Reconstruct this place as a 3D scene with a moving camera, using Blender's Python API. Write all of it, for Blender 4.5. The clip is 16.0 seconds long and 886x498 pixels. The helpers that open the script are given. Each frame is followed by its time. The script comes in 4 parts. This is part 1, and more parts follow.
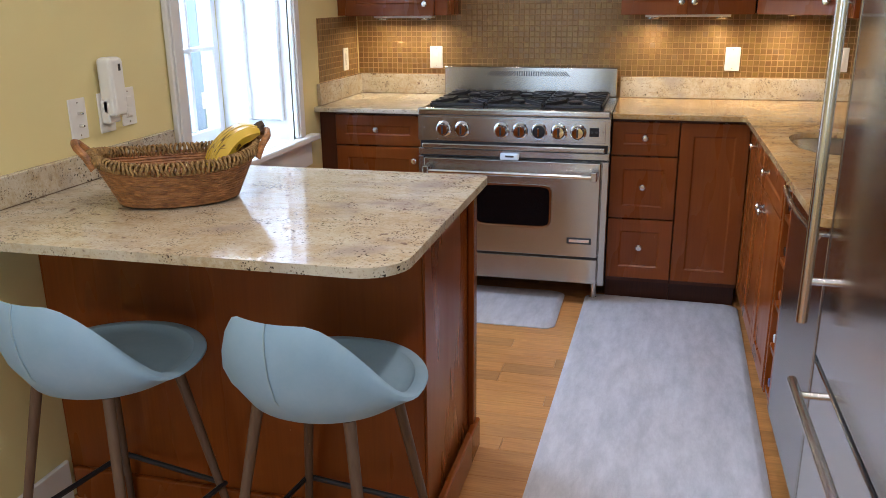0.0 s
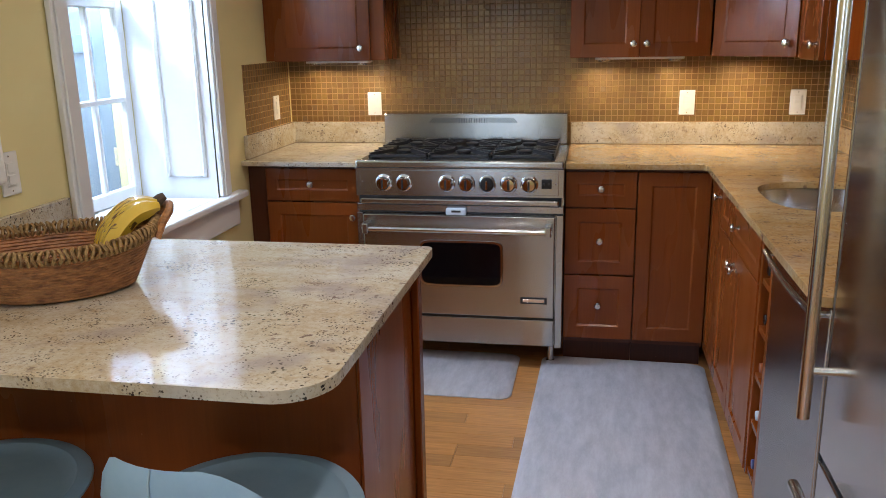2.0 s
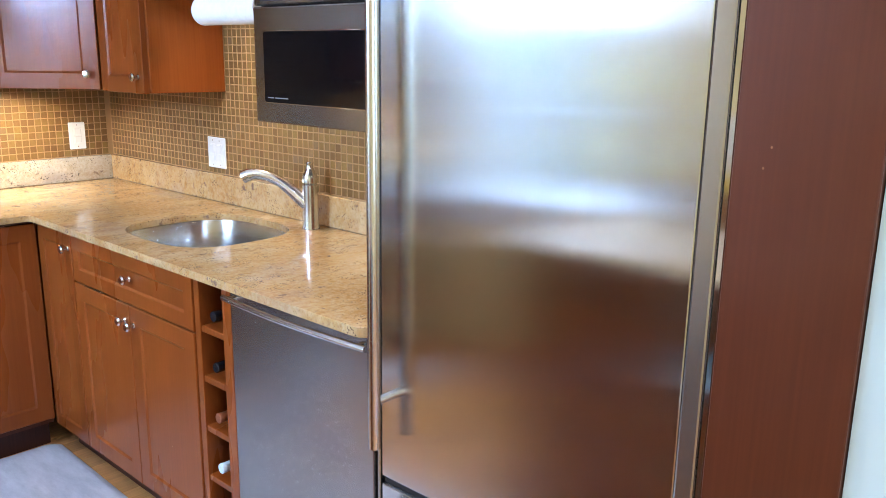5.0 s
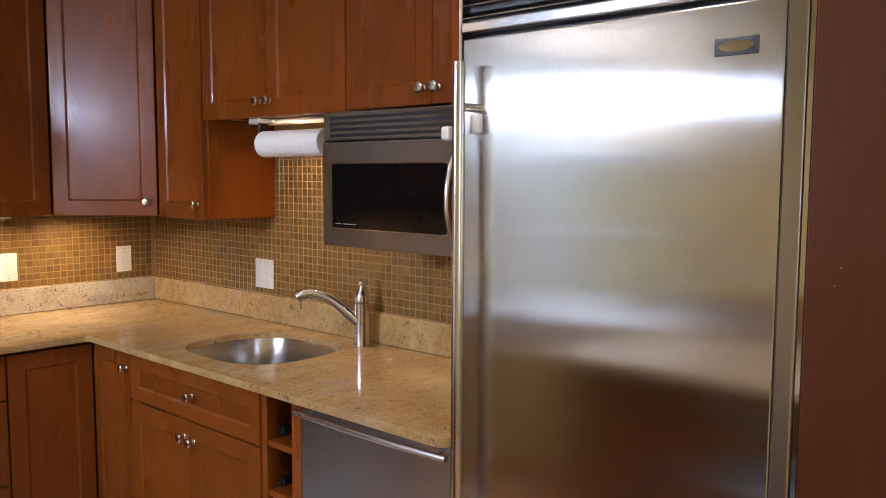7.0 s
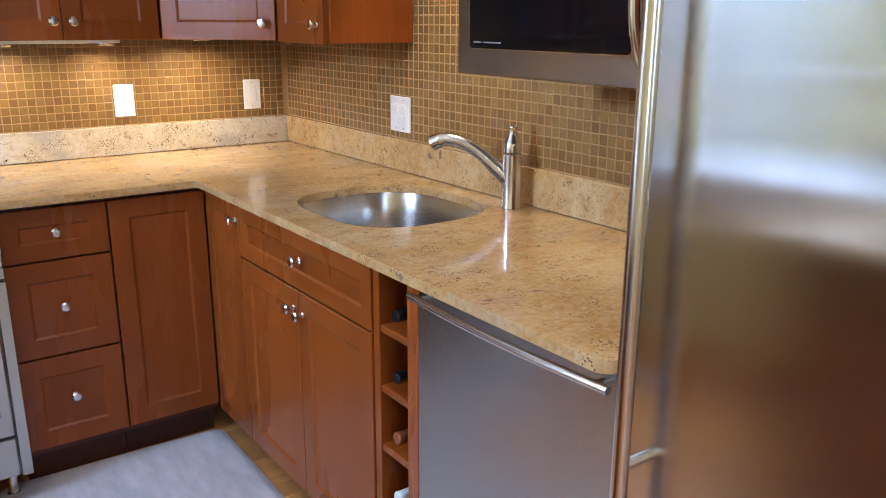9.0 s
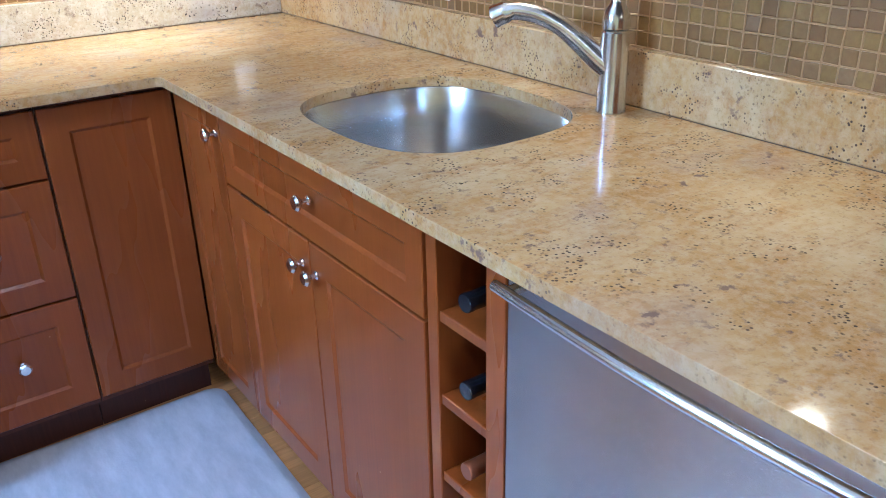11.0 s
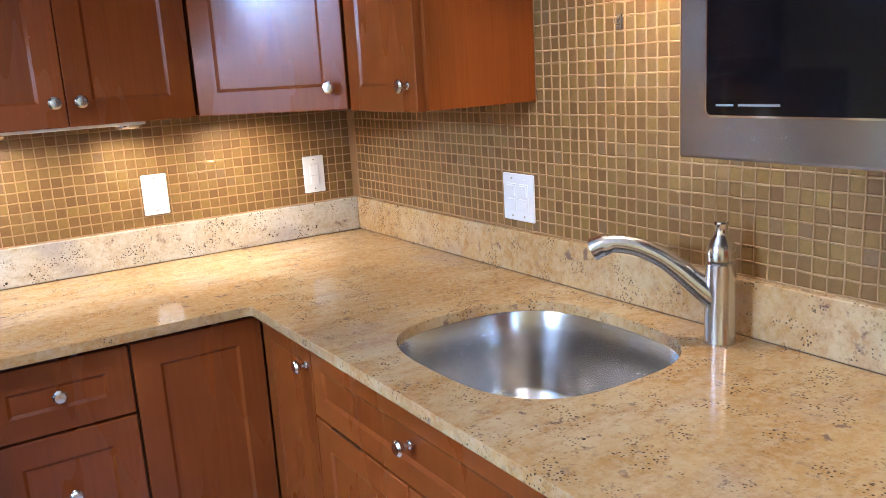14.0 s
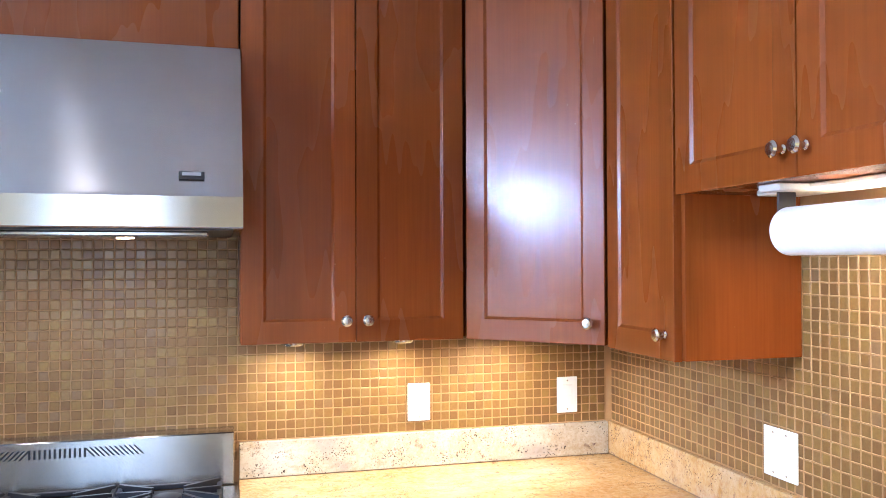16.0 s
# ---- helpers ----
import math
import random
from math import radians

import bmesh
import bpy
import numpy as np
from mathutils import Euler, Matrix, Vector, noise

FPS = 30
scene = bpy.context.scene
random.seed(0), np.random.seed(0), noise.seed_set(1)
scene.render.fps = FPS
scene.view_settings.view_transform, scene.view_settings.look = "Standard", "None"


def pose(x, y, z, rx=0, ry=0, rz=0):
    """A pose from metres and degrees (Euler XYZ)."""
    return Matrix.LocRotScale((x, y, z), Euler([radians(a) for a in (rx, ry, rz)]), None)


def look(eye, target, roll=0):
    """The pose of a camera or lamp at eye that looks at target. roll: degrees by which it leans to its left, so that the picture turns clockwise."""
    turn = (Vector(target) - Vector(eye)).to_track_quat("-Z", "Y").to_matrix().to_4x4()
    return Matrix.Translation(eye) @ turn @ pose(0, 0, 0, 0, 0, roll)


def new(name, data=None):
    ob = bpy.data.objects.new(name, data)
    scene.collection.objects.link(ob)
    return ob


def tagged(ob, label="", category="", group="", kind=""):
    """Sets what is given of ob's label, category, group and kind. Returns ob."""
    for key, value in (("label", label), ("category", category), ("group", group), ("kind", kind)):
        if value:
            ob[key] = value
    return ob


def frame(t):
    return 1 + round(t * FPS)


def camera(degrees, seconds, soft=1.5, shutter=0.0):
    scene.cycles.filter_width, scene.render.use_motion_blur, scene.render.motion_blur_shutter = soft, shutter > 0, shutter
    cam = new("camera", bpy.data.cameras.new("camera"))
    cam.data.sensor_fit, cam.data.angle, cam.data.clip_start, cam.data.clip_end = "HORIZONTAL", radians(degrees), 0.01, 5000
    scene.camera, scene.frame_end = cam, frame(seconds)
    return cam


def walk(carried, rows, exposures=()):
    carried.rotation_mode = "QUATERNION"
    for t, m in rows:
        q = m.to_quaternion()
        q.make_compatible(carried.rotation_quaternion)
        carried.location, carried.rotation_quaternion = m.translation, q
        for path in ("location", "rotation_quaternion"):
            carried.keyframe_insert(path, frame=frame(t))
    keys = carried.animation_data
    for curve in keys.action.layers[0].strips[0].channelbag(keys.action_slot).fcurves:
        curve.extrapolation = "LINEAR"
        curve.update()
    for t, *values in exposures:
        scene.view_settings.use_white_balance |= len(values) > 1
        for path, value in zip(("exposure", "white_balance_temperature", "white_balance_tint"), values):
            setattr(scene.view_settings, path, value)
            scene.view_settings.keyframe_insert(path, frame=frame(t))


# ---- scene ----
cam = camera(57.1, 16.0, soft=0.75)
PATH = [
    (0, (-1.033, -4.396, 1.426), (-1.511, -2.546, 0.835), -0.6),
    (0.5, (-0.996, -4.355, 1.431), (-1.452, -2.49, 0.872), -0.9),
    (1, (-0.983, -4.346, 1.44), (-1.385, -2.452, 0.939), -1.3),
    (1.5, (-1.023, -4.276, 1.438), (-1.419, -2.38, 0.938), -1.2),
    (2, (-1.094, -4.059, 1.448), (-1.451, -2.158, 0.939), -1.1),
    (2.5, (-1.145, -3.87, 1.425), (-1.447, -1.961, 0.911), -0.7),
    (3, (-1.138, -3.665, 1.429), (-1.429, -1.756, 0.91), -1.0),
    (3.5, (-1.209, -3.543, 1.422), (-1.098, -1.633, 0.839), -0.9),
    (4, (-1.443, -3.453, 1.417), (-0.749, -1.656, 0.879), 2.0),
    (4.5, (-1.638, -3.521, 1.426), (-0.585, -1.904, 0.9), 1.7),
    (5, (-1.725, -3.576, 1.476), (-0.287, -2.265, 1.014), 0.8),
    (5.2, (-1.752, -3.582, 1.495), (-0.224, -2.355, 1.094), 0.1),
    (7.3, (-1.966, -3.505, 1.502), (-0.491, -2.165, 1.332), 0.7),
    (7.5, (-1.954, -3.478, 1.492), (-0.525, -2.098, 1.261), 0.4),
    (8, (-1.804, -3.398, 1.461), (-0.524, -1.898, 1.129), -0.5),
    (8.5, (-1.622, -3.312, 1.471), (-0.438, -1.743, 1.103), -0.6),
    (9, (-1.492, -3.121, 1.404), (-0.361, -1.563, 0.863), 0.3),
    (9.2, (-1.446, -3.023, 1.38), (-0.372, -1.48, 0.698), 0.8),
    (11.3, (-1.19, -2.444, 1.313), (-0.121, -1.022, 0.399), -1.7),
    (11.5, (-1.221, -2.405, 1.287), (-0.111, -1.061, 0.307), -1.0),
    (12, (-1.261, -2.367, 1.262), (-0.085, -1.133, 0.215), 1.1),
    (12.5, (-1.245, -2.383, 1.285), (-0.039, -1.104, 0.332), 0.6),
    (13, (-1.238, -2.39, 1.369), (-0.007, -0.964, 0.696), -1.0),
    (13.5, (-1.217, -2.399, 1.412), (-0.03, -0.868, 0.915), -2.7),
    (14, (-1.23, -2.387, 1.425), (-0.18, -0.742, 0.989), -3.4),
    (14.5, (-1.246, -2.379, 1.449), (-0.436, -0.586, 1.09), -3.2),
    (15, (-1.253, -2.396, 1.474), (-0.625, -0.516, 1.204), -2.5),
    (15.5, (-1.254, -2.432, 1.532), (-0.724, -0.505, 1.462), -1.2),
    (16, (-1.253, -2.452, 1.551), (-0.731, -0.522, 1.582), -0.2),
]
EXPOSURES = [(0, 2.28, 6050, 16), (2, 2.0, 6100, 15), (3, 2.0, 6050, 15), (3.5, 2.6, 5900, 16), (4, 2.85, 5700, 15), (5, 2.95, 5250, 14), (7.3, 1.87, 6850, 25), (8.5, 2.16, 6650, 22), (9.2, 2.6, 5300, 16),
             (11.5, 2.82, 4500, 10), (12, 2.98, 4850, 7), (12.5, 3.02, 5600, 2), (13.5, 2.7, 5250, 18), (14.5, 2.68, 5000, 18), (15, 2.72, 4950, 18), (15.5, 3.0, 5000, 19), (16, 3.3, 5200, 20)]
walk(cam, [(t, look(eye, target, roll)) for t, eye, target, roll in PATH], EXPOSURES)

# ---- world, sun and lamps ----
world = bpy.data.worlds.new("sky")
scene.world = world
world.use_nodes = True
wt = world.node_tree
sky = wt.nodes.new("ShaderNodeTexSky")
sky.sky_type, sky.sun_disc = "NISHITA", False
sky.sun_elevation, sky.sun_rotation = radians(52), radians(70)
wt.links.new(sky.outputs[0], wt.nodes["Background"].inputs[0])
wt.nodes["Background"].inputs[1].default_value = 0.15
sun = new("sun", bpy.data.lights.new("sun", "SUN"))
sun.data.energy, sun.data.angle, sun.data.color = 5.0, radians(0.5), (1.0, 0.94, 0.85)
sun.matrix_world = look((8, 2.9, 10.9), (0, 0, 0))


def area_lamp(name, eye, target, sx, sy, watts, color, shape="RECTANGLE", spread=180):
    li = bpy.data.lights.new(name, "AREA")
    li.shape, li.size, li.size_y, li.energy, li.color, li.spread = shape, sx, sy, watts, color, radians(spread)
    ob = new(name, li)
    ob.matrix_world = look(eye, target)
    return ob


WARM, WARMER, COOL = (1.0, 0.87, 0.73), (1.0, 0.79, 0.47), (0.56, 0.77, 1.0)
# stand-in lamps for daylight: an added, unseen rear opening and the garden window
area_lamp("added_rear_daylight", (-2.2, -6.12, 1.45), (-1.9, 0, 1.1), 0.85, 1.4, 2.3, COOL)
area_lamp("garden_window_light", (-3.3, -1.34, 1.93), (-1.6, -1.75, 0.75), 0.85, 0.14, 10, COOL)
# recessed ceiling lamps
for x, y in ((-1.6, -1.45), (-0.95, -2.6), (-1.75, -3.3), (-1.1, -4.6), (-2.1, -4.9)):
    area_lamp("ceiling_lamp_light", (x, y, 2.425), (x, y, 0), 0.11, 0.11, 1.5, WARM, "DISK", 150)
# lamps under the wall cabinets and the hood
for x, y, z, watts in ((-2.46, -0.1, 1.31, 0.28), (-2.22, -0.1, 1.31, 0.28), (-1.06, -0.1, 1.31, 0.28), (-0.74, -0.1, 1.31, 0.28),
                       (-0.42, -0.15, 1.327, 0.55), (-0.17, -1.3, 1.675, 0.5), (-0.16, -2.0, 1.285, 0.1)):
    area_lamp("under_cabinet_light", (x, y, z), (x, y + 0.02, 0), 0.05, 0.05, watts, WARMER, "DISK", 160)
for x in (-1.87, -1.48):
    area_lamp("hood_lamp_light", (x, -0.3, 1.616), (x, -0.24, 0), 0.06, 0.06, 0.12, WARM, "DISK", 150)


# ---- materials ----
def material(name, base, rough=0.5, metal=0.0):
    m = bpy.data.materials.new(name)
    m.use_nodes = True
    nt = m.node_tree
    b = nt.nodes["Principled BSDF"]
    b.inputs["Base Color"].default_value = (*base, 1)
    b.inputs["Roughness"].default_value = rough
    b.inputs["Metallic"].default_value = metal
    return m, nt, b


def node(nt, kind, **values):
    n = nt.nodes.new(kind)
    for key, v in values.items():
        n.inputs[key.replace("_", " ")].default_value = v
    return n


def coords(nt, scale=(1, 1, 1), source="Object"):
    tc = nt.nodes.new("ShaderNodeTexCoord")
    mp = nt.nodes.new("ShaderNodeMapping")
    mp.inputs["Scale"].default_value = scale
    nt.links.new(tc.outputs[source], mp.inputs["Vector"])
    return mp.outputs[0]


def place(nt, scale=(1, 1, 1)):
    """Coordinates in the world's own metres."""
    g = nt.nodes.new("ShaderNodeNewGeometry")
    mp = nt.nodes.new("ShaderNodeMapping")
    mp.inputs["Scale"].default_value = scale
    nt.links.new(g.outputs["Position"], mp.inputs["Vector"])
    return mp.outputs[0]


def noise_tex(nt, vec, scale, detail=4.0, rough=0.55):
    n = node(nt, "ShaderNodeTexNoise", Scale=scale, Detail=detail, Roughness=rough)
    nt.links.new(vec, n.inputs["Vector"])
    return n.outputs["Fac"]


def ramp(nt, fac, stops):
    r = nt.nodes.new("ShaderNodeValToRGB")
    el = r.color_ramp.elements
    while len(el) < len(stops):
        el.new(0.5)
    for e, (p, c) in zip(el, stops):
        e.position = p
        e.color = (*c, 1) if isinstance(c, tuple) else (c, c, c, 1)
    nt.links.new(fac, r.inputs["Fac"])
    return r.outputs["Color"]


def mix(nt, fac, a, b, kind="MIX"):
    n = nt.nodes.new("ShaderNodeMix")
    n.data_type, n.blend_type = "RGBA", kind
    for sock, v in ((n.inputs[0], fac), (n.inputs[6], a), (n.inputs[7], b)):
        if isinstance(v, (int, float)):
            sock.default_value = v
        elif isinstance(v, tuple):
            sock.default_value = (*v, 1)
        else:
            nt.links.new(v, sock)
    return n.outputs[2]


def bump(nt, b, height, strength=0.1, distance=0.002):
    n = node(nt, "ShaderNodeBump", Strength=strength, Distance=distance)
    nt.links.new(height, n.inputs["Height"])
    nt.links.new(n.outputs[0], b.inputs["Normal"])


def cherry(name, dark, light, grain=(45, 45, 1.1), rough=0.27):
    m, nt, b = material(name, light, rough)
    vec = coords(nt, grain)
    fine = noise_tex(nt, vec, 3.0, 6, 0.6)
    broad = noise_tex(nt, coords(nt, (3, 3, 0.6)), 1.6, 3)
    col = ramp(nt, fine, [(0.25, dark), (0.7, light)])
    col = mix(nt, ramp(nt, broad, [(0.35, 0.0), (0.7, 0.55)]), col, tuple(c * 0.72 for c in light))
    ob = nt.nodes.new("ShaderNodeObjectInfo")
    hsv = node(nt, "ShaderNodeHueSaturation")
    mr = node(nt, "ShaderNodeMapRange", To_Min=0.86, To_Max=1.14)
    nt.links.new(ob.outputs["Random"], mr.inputs["Value"])
    nt.links.new(mr.outputs[0], hsv.inputs["Value"])
    nt.links.new(col, hsv.inputs["Color"])
    nick = node(nt, "ShaderNodeTexVoronoi", Scale=26.0, Randomness=1.0)
    nt.links.new(place(nt, (1, 1, 0.8)), nick.inputs["Vector"])
    dent = mix(nt, 1.0, ramp(nt, nick.outputs["Distance"], [(0.035, 0.7), (0.06, 0.0)]), ramp(nt, noise_tex(nt, place(nt), 5, 3), [(0.56, 0.0), (0.62, 1.0)]), "MULTIPLY")
    nt.links.new(mix(nt, dent, hsv.outputs[0], (0.42, 0.24, 0.12)), b.inputs["Base Color"])
    nt.links.new(ramp(nt, broad, [(0.3, rough - 0.06), (0.7, rough + 0.1)]), b.inputs["Roughness"])
    b.inputs["Specular IOR Level"].default_value = 0.26
    b.inputs["Coat Weight"].default_value = 0.12
    b.inputs["Coat Roughness"].default_value = 0.14
    bump(nt, b, fine, 0.08, 0.001)
    return m


WOOD = cherry("cherry_wood", (0.18, 0.041, 0.0055), (0.228, 0.056, 0.0075))
# same cherry darkened: shade painted into door gaps, cubbies and the fridge panel
WOOD_SHADED = cherry("cherry_wood_shaded", (0.075, 0.02, 0.008), (0.1, 0.028, 0.01), rough=0.38)
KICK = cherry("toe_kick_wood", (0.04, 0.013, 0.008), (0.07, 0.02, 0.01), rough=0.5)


def granite_material(name, deep, middle, pale, gold, fleck, crowded, greyed):
    m, nt, b = material(name, middle, 0.09)
    p = place(nt)
    cloud = noise_tex(nt, p, 3.2, 5, 0.6)
    vein = noise_tex(nt, place(nt, (4, 11, 9)), 1.7, 6, 0.7)
    grain = noise_tex(nt, p, 60, 5, 0.7)
    col = ramp(nt, cloud, [(0.32, deep), (0.5, middle), (0.66, pale)])
    col = mix(nt, ramp(nt, vein, [(0.47, 0.0), (0.64, 0.75)]), col, gold)
    col = mix(nt, ramp(nt, grain, [(0.4, 0.0), (0.68, 0.55)]), col, fleck)
    col = mix(nt, ramp(nt, noise_tex(nt, p, 130, 3, 0.6), [(0.55, 0.0), (0.72, 0.5)]), col, (0.24, 0.14, 0.06))
    grey = ramp(nt, noise_tex(nt, p, 4.6, 3, 0.6), [(0.55, 0.0), (0.7, greyed)])
    col = mix(nt, grey, col, (0.31, 0.275, 0.27))
    v = node(nt, "ShaderNodeTexVoronoi", Scale=80.0, Randomness=1.0)
    wob = node(nt, "ShaderNodeTexNoise", Scale=110.0, Detail=3.0)
    nt.links.new(p, wob.inputs["Vector"])
    shove = nt.nodes.new("ShaderNodeVectorMath")
    shove.operation = "MULTIPLY_ADD"
    shove.inputs[1].default_value = (0.014, 0.014, 0.014)
    nt.links.new(wob.outputs["Color"], shove.inputs[0])
    nt.links.new(p, shove.inputs[2])
    nt.links.new(shove.outputs[0], v.inputs["Vector"])
    spots = ramp(nt, v.outputs["Distance"], [(0.2, 1.0), (0.3, 0.0)])
    crowd = ramp(nt, noise_tex(nt, p, 7, 4, 0.65), [(crowded, 0.0), (crowded + 0.1, 1.0)])
    col = mix(nt, mix(nt, 1.0, spots, crowd, "MULTIPLY"), col, (0.035, 0.027, 0.024))
    v2 = node(nt, "ShaderNodeTexVoronoi", Scale=150.0, Randomness=1.0)
    nt.links.new(p, v2.inputs["Vector"])
    fine = ramp(nt, v2.outputs["Distance"], [(0.22, 0.95), (0.36, 0.0)])
    col = mix(nt, mix(nt, 1.0, fine, ramp(nt, noise_tex(nt, p, 16, 4, 0.65), [(0.5, 0.0), (0.6, 1.0)]), "MULTIPLY"), col, (0.07, 0.045, 0.03))
    clump = ramp(nt, noise_tex(nt, p, 34, 6, 0.62), [(0.59, 0.0), (0.66, 0.85)])
    col = mix(nt, mix(nt, 1.0, clump, ramp(nt, noise_tex(nt, p, 3.8, 4, 0.6), [(0.47, 0.0), (0.58, 1.0)]), "MULTIPLY"), col, (0.15, 0.095, 0.075))
    nt.links.new(col, b.inputs["Base Color"])
    nt.links.new(ramp(nt, grain, [(0.3, 0.06), (0.75, 0.16)]), b.inputs["Roughness"])
    return m


GRANITE = granite_material("cream_granite", (0.42, 0.325, 0.2), (0.5, 0.435, 0.315), (0.57, 0.54, 0.47), (0.4, 0.3, 0.17), (0.64, 0.6, 0.5), 0.5, 0.65)
GRANITE_GOLD = granite_material("golden_granite", (0.36, 0.195, 0.058), (0.44, 0.275, 0.105), (0.51, 0.38, 0.205), (0.34, 0.17, 0.044), (0.53, 0.405, 0.24), 0.65, 0.25)


def steel_material(name, base=0.5, rough=0.21, vertical=False, aniso=0.85):
    m, nt, b = material(name, (base, base * 0.985, base * 0.96), rough, 1.0)
    g = (3, 3, 260) if not vertical else (260, 260, 3)
    n = noise_tex(nt, coords(nt, g), 2.0, 4, 0.6)
    nt.links.new(ramp(nt, n, [(0.3, rough - 0.012), (0.75, rough + 0.018)]), b.inputs["Roughness"])
    b.inputs["Anisotropic"].default_value = aniso
    b.inputs["Anisotropic Rotation"].default_value = 0.0 if vertical else 0.25
    t = nt.nodes.new("ShaderNodeTangent")
    t.direction_type, t.axis = "RADIAL", "Z"
    nt.links.new(t.outputs[0], b.inputs["Tangent"])
    smear = noise_tex(nt, coords(nt, (2, 2, 2)), 1.5, 3)
    nt.links.new(mix(nt, ramp(nt, smear, [(0.4, 0.0), (0.7, 0.25)]), (base, base * 0.985, base * 0.96), (base * 0.82, base * 0.8, base * 0.77)), b.inputs["Base Color"])
    wavy = noise_tex(nt, coords(nt, (0.8, 0.8, 3.0) if vertical else (1.5, 1.5, 1.5)), 2.2, 1, 0.3)
    if vertical:
        bump(nt, b, wavy, 0.05, 0.01)
    return m


STEEL = steel_material("brushed_steel", 0.47, 0.235, False, 0.93)
STEEL_V = steel_material("brushed_steel_upright", 0.62, 0.15, True, 1.0)
SINK_STEEL = steel_material("sink_steel", 0.6, 0.22, False, 0.5)
NICKEL = material("satin_nickel", (0.7, 0.69, 0.67), 0.2, 1.0)[0]
CHROME = material("polished_chrome", (0.72, 0.72, 0.72), 0.08, 1.0)[0]
STEEL_DARK = material("dark_steel", (0.08, 0.08, 0.085), 0.4, 1.0)[0]
IRON = material("cast_iron", (0.018, 0.019, 0.024), 0.38)[0]
BLACK = material("black_plastic", (0.012, 0.012, 0.013), 0.35)[0]
BLACK_GLASS = material("black_glass", (0.004, 0.004, 0.005), 0.05)[0]
BLACK_GLASS.node_tree.nodes["Principled BSDF"].inputs["Specular IOR Level"].default_value = 0.25
WHITE_PLASTIC = material("white_plastic", (0.78, 0.77, 0.74), 0.32)[0]
BLUE_WHITE = material("pale_blue_plastic", (0.6, 0.68, 0.78), 0.35)[0]
CLEAR, _nt, _b = material("clear_plastic", (0.9, 0.88, 0.82), 0.15)
_b.inputs["Transmission Weight"].default_value = 0.95
SEALANT_SHADE = material("brown_sealant_shade", (0.14, 0.085, 0.045), 0.6)[0]
PRINT = material("pale_print", (0.25, 0.25, 0.25), 0.5)[0]


def paint(name, base, rough=0.55, scale=9.0, amount=0.06):
    m, nt, b = material(name, base, rough)
    n = noise_tex(nt, place(nt), scale, 5, 0.6)
    f = noise_tex(nt, place(nt), 1.3, 3)
    col = mix(nt, ramp(nt, f, [(0.35, 0.0), (0.7, 1.0)]), base, tuple(c * (1 - amount) for c in base))
    nt.links.new(col, b.inputs["Base Color"])
    bump(nt, b, noise_tex(nt, place(nt), 180, 3), 0.06, 0.0008)
    nt.links.new(ramp(nt, n, [(0.3, rough - 0.06), (0.7, rough + 0.08)]), b.inputs["Roughness"])
    return m


YELLOW_PAINT = paint("pale_yellow_wall_paint", (0.78, 0.68, 0.34), 0.6)
WHITE_PAINT = paint("white_trim_paint", (0.8, 0.8, 0.79), 0.35)
BLUE_PAINT = paint("pale_blue_wall_paint", (0.6, 0.74, 0.78), 0.5)
CEILING_PAINT = paint("ceiling_paint", (0.78, 0.77, 0.74), 0.7)
GROUT = paint("tan_grout", (0.42, 0.25, 0.105), 0.65, 30, 0.2)


def tile_material():
    m, nt, b = material("bronze_glass_tile", (0.3, 0.16, 0.05), 0.3)
    g = nt.nodes.new("ShaderNodeNewGeometry")
    o = nt.nodes.new("ShaderNodeObjectInfo")
    s = nt.nodes.new("ShaderNodeMath")
    s.operation = "ADD"
    fr = nt.nodes.new("ShaderNodeMath")
    fr.operation = "FRACT"
    nt.links.new(g.outputs["Random Per Island"], s.inputs[0])
    nt.links.new(o.outputs["Random"], s.inputs[1])
    nt.links.new(s.outputs[0], fr.inputs[0])
    col = ramp(nt, fr.outputs[0], [(0.0, (0.18, 0.094, 0.024)), (0.3, (0.205, 0.113, 0.028)), (0.62, (0.22, 0.127, 0.031)), (0.9, (0.255, 0.157, 0.036)), (0.96, (0.225, 0.135, 0.05)), (1.0, (0.205, 0.125, 0.055))])
    col = mix(nt, ramp(nt, noise_tex(nt, place(nt), 90, 4, 0.65), [(0.35, 0.0), (0.75, 0.4)]), col, (0.14, 0.06, 0.017))
    nt.links.new(col, b.inputs["Base Color"])
    b.inputs["Metallic"].default_value = 0.15
    b.inputs["Coat Weight"].default_value = 0.15
    b.inputs["Coat Roughness"].default_value = 0.12
    nt.links.new(ramp(nt, fr.outputs[0], [(0.0, 0.5), (1.0, 0.36)]), b.inputs["Roughness"])
    bump(nt, b, noise_tex(nt, place(nt), 120, 3), 0.25, 0.0015)
    return m


TILE = tile_material()


def floor_material():
    m, nt, b = material("oak_floor", (0.45, 0.22, 0.07), 0.28)
    o = nt.nodes.new("ShaderNodeObjectInfo")
    fine = noise_tex(nt, coords(nt, (2.2, 40, 40)), 2.5, 7, 0.65)
    col = ramp(nt, fine, [(0.25, (0.3, 0.125, 0.035)), (0.6, (0.5, 0.235, 0.072)), (0.8, (0.58, 0.3, 0.105))])
    mr = node(nt, "ShaderNodeMapRange", To_Min=0.74, To_Max=1.2)
    nt.links.new(o.outputs["Random"], mr.inputs["Value"])
    hsv = node(nt, "ShaderNodeHueSaturation")
    nt.links.new(mr.outputs[0], hsv.inputs["Value"])
    nt.links.new(col, hsv.inputs["Color"])
    nt.links.new(hsv.outputs[0], b.inputs["Base Color"])
    bump(nt, b, fine, 0.08, 0.001)
    return m


FLOOR = floor_material()
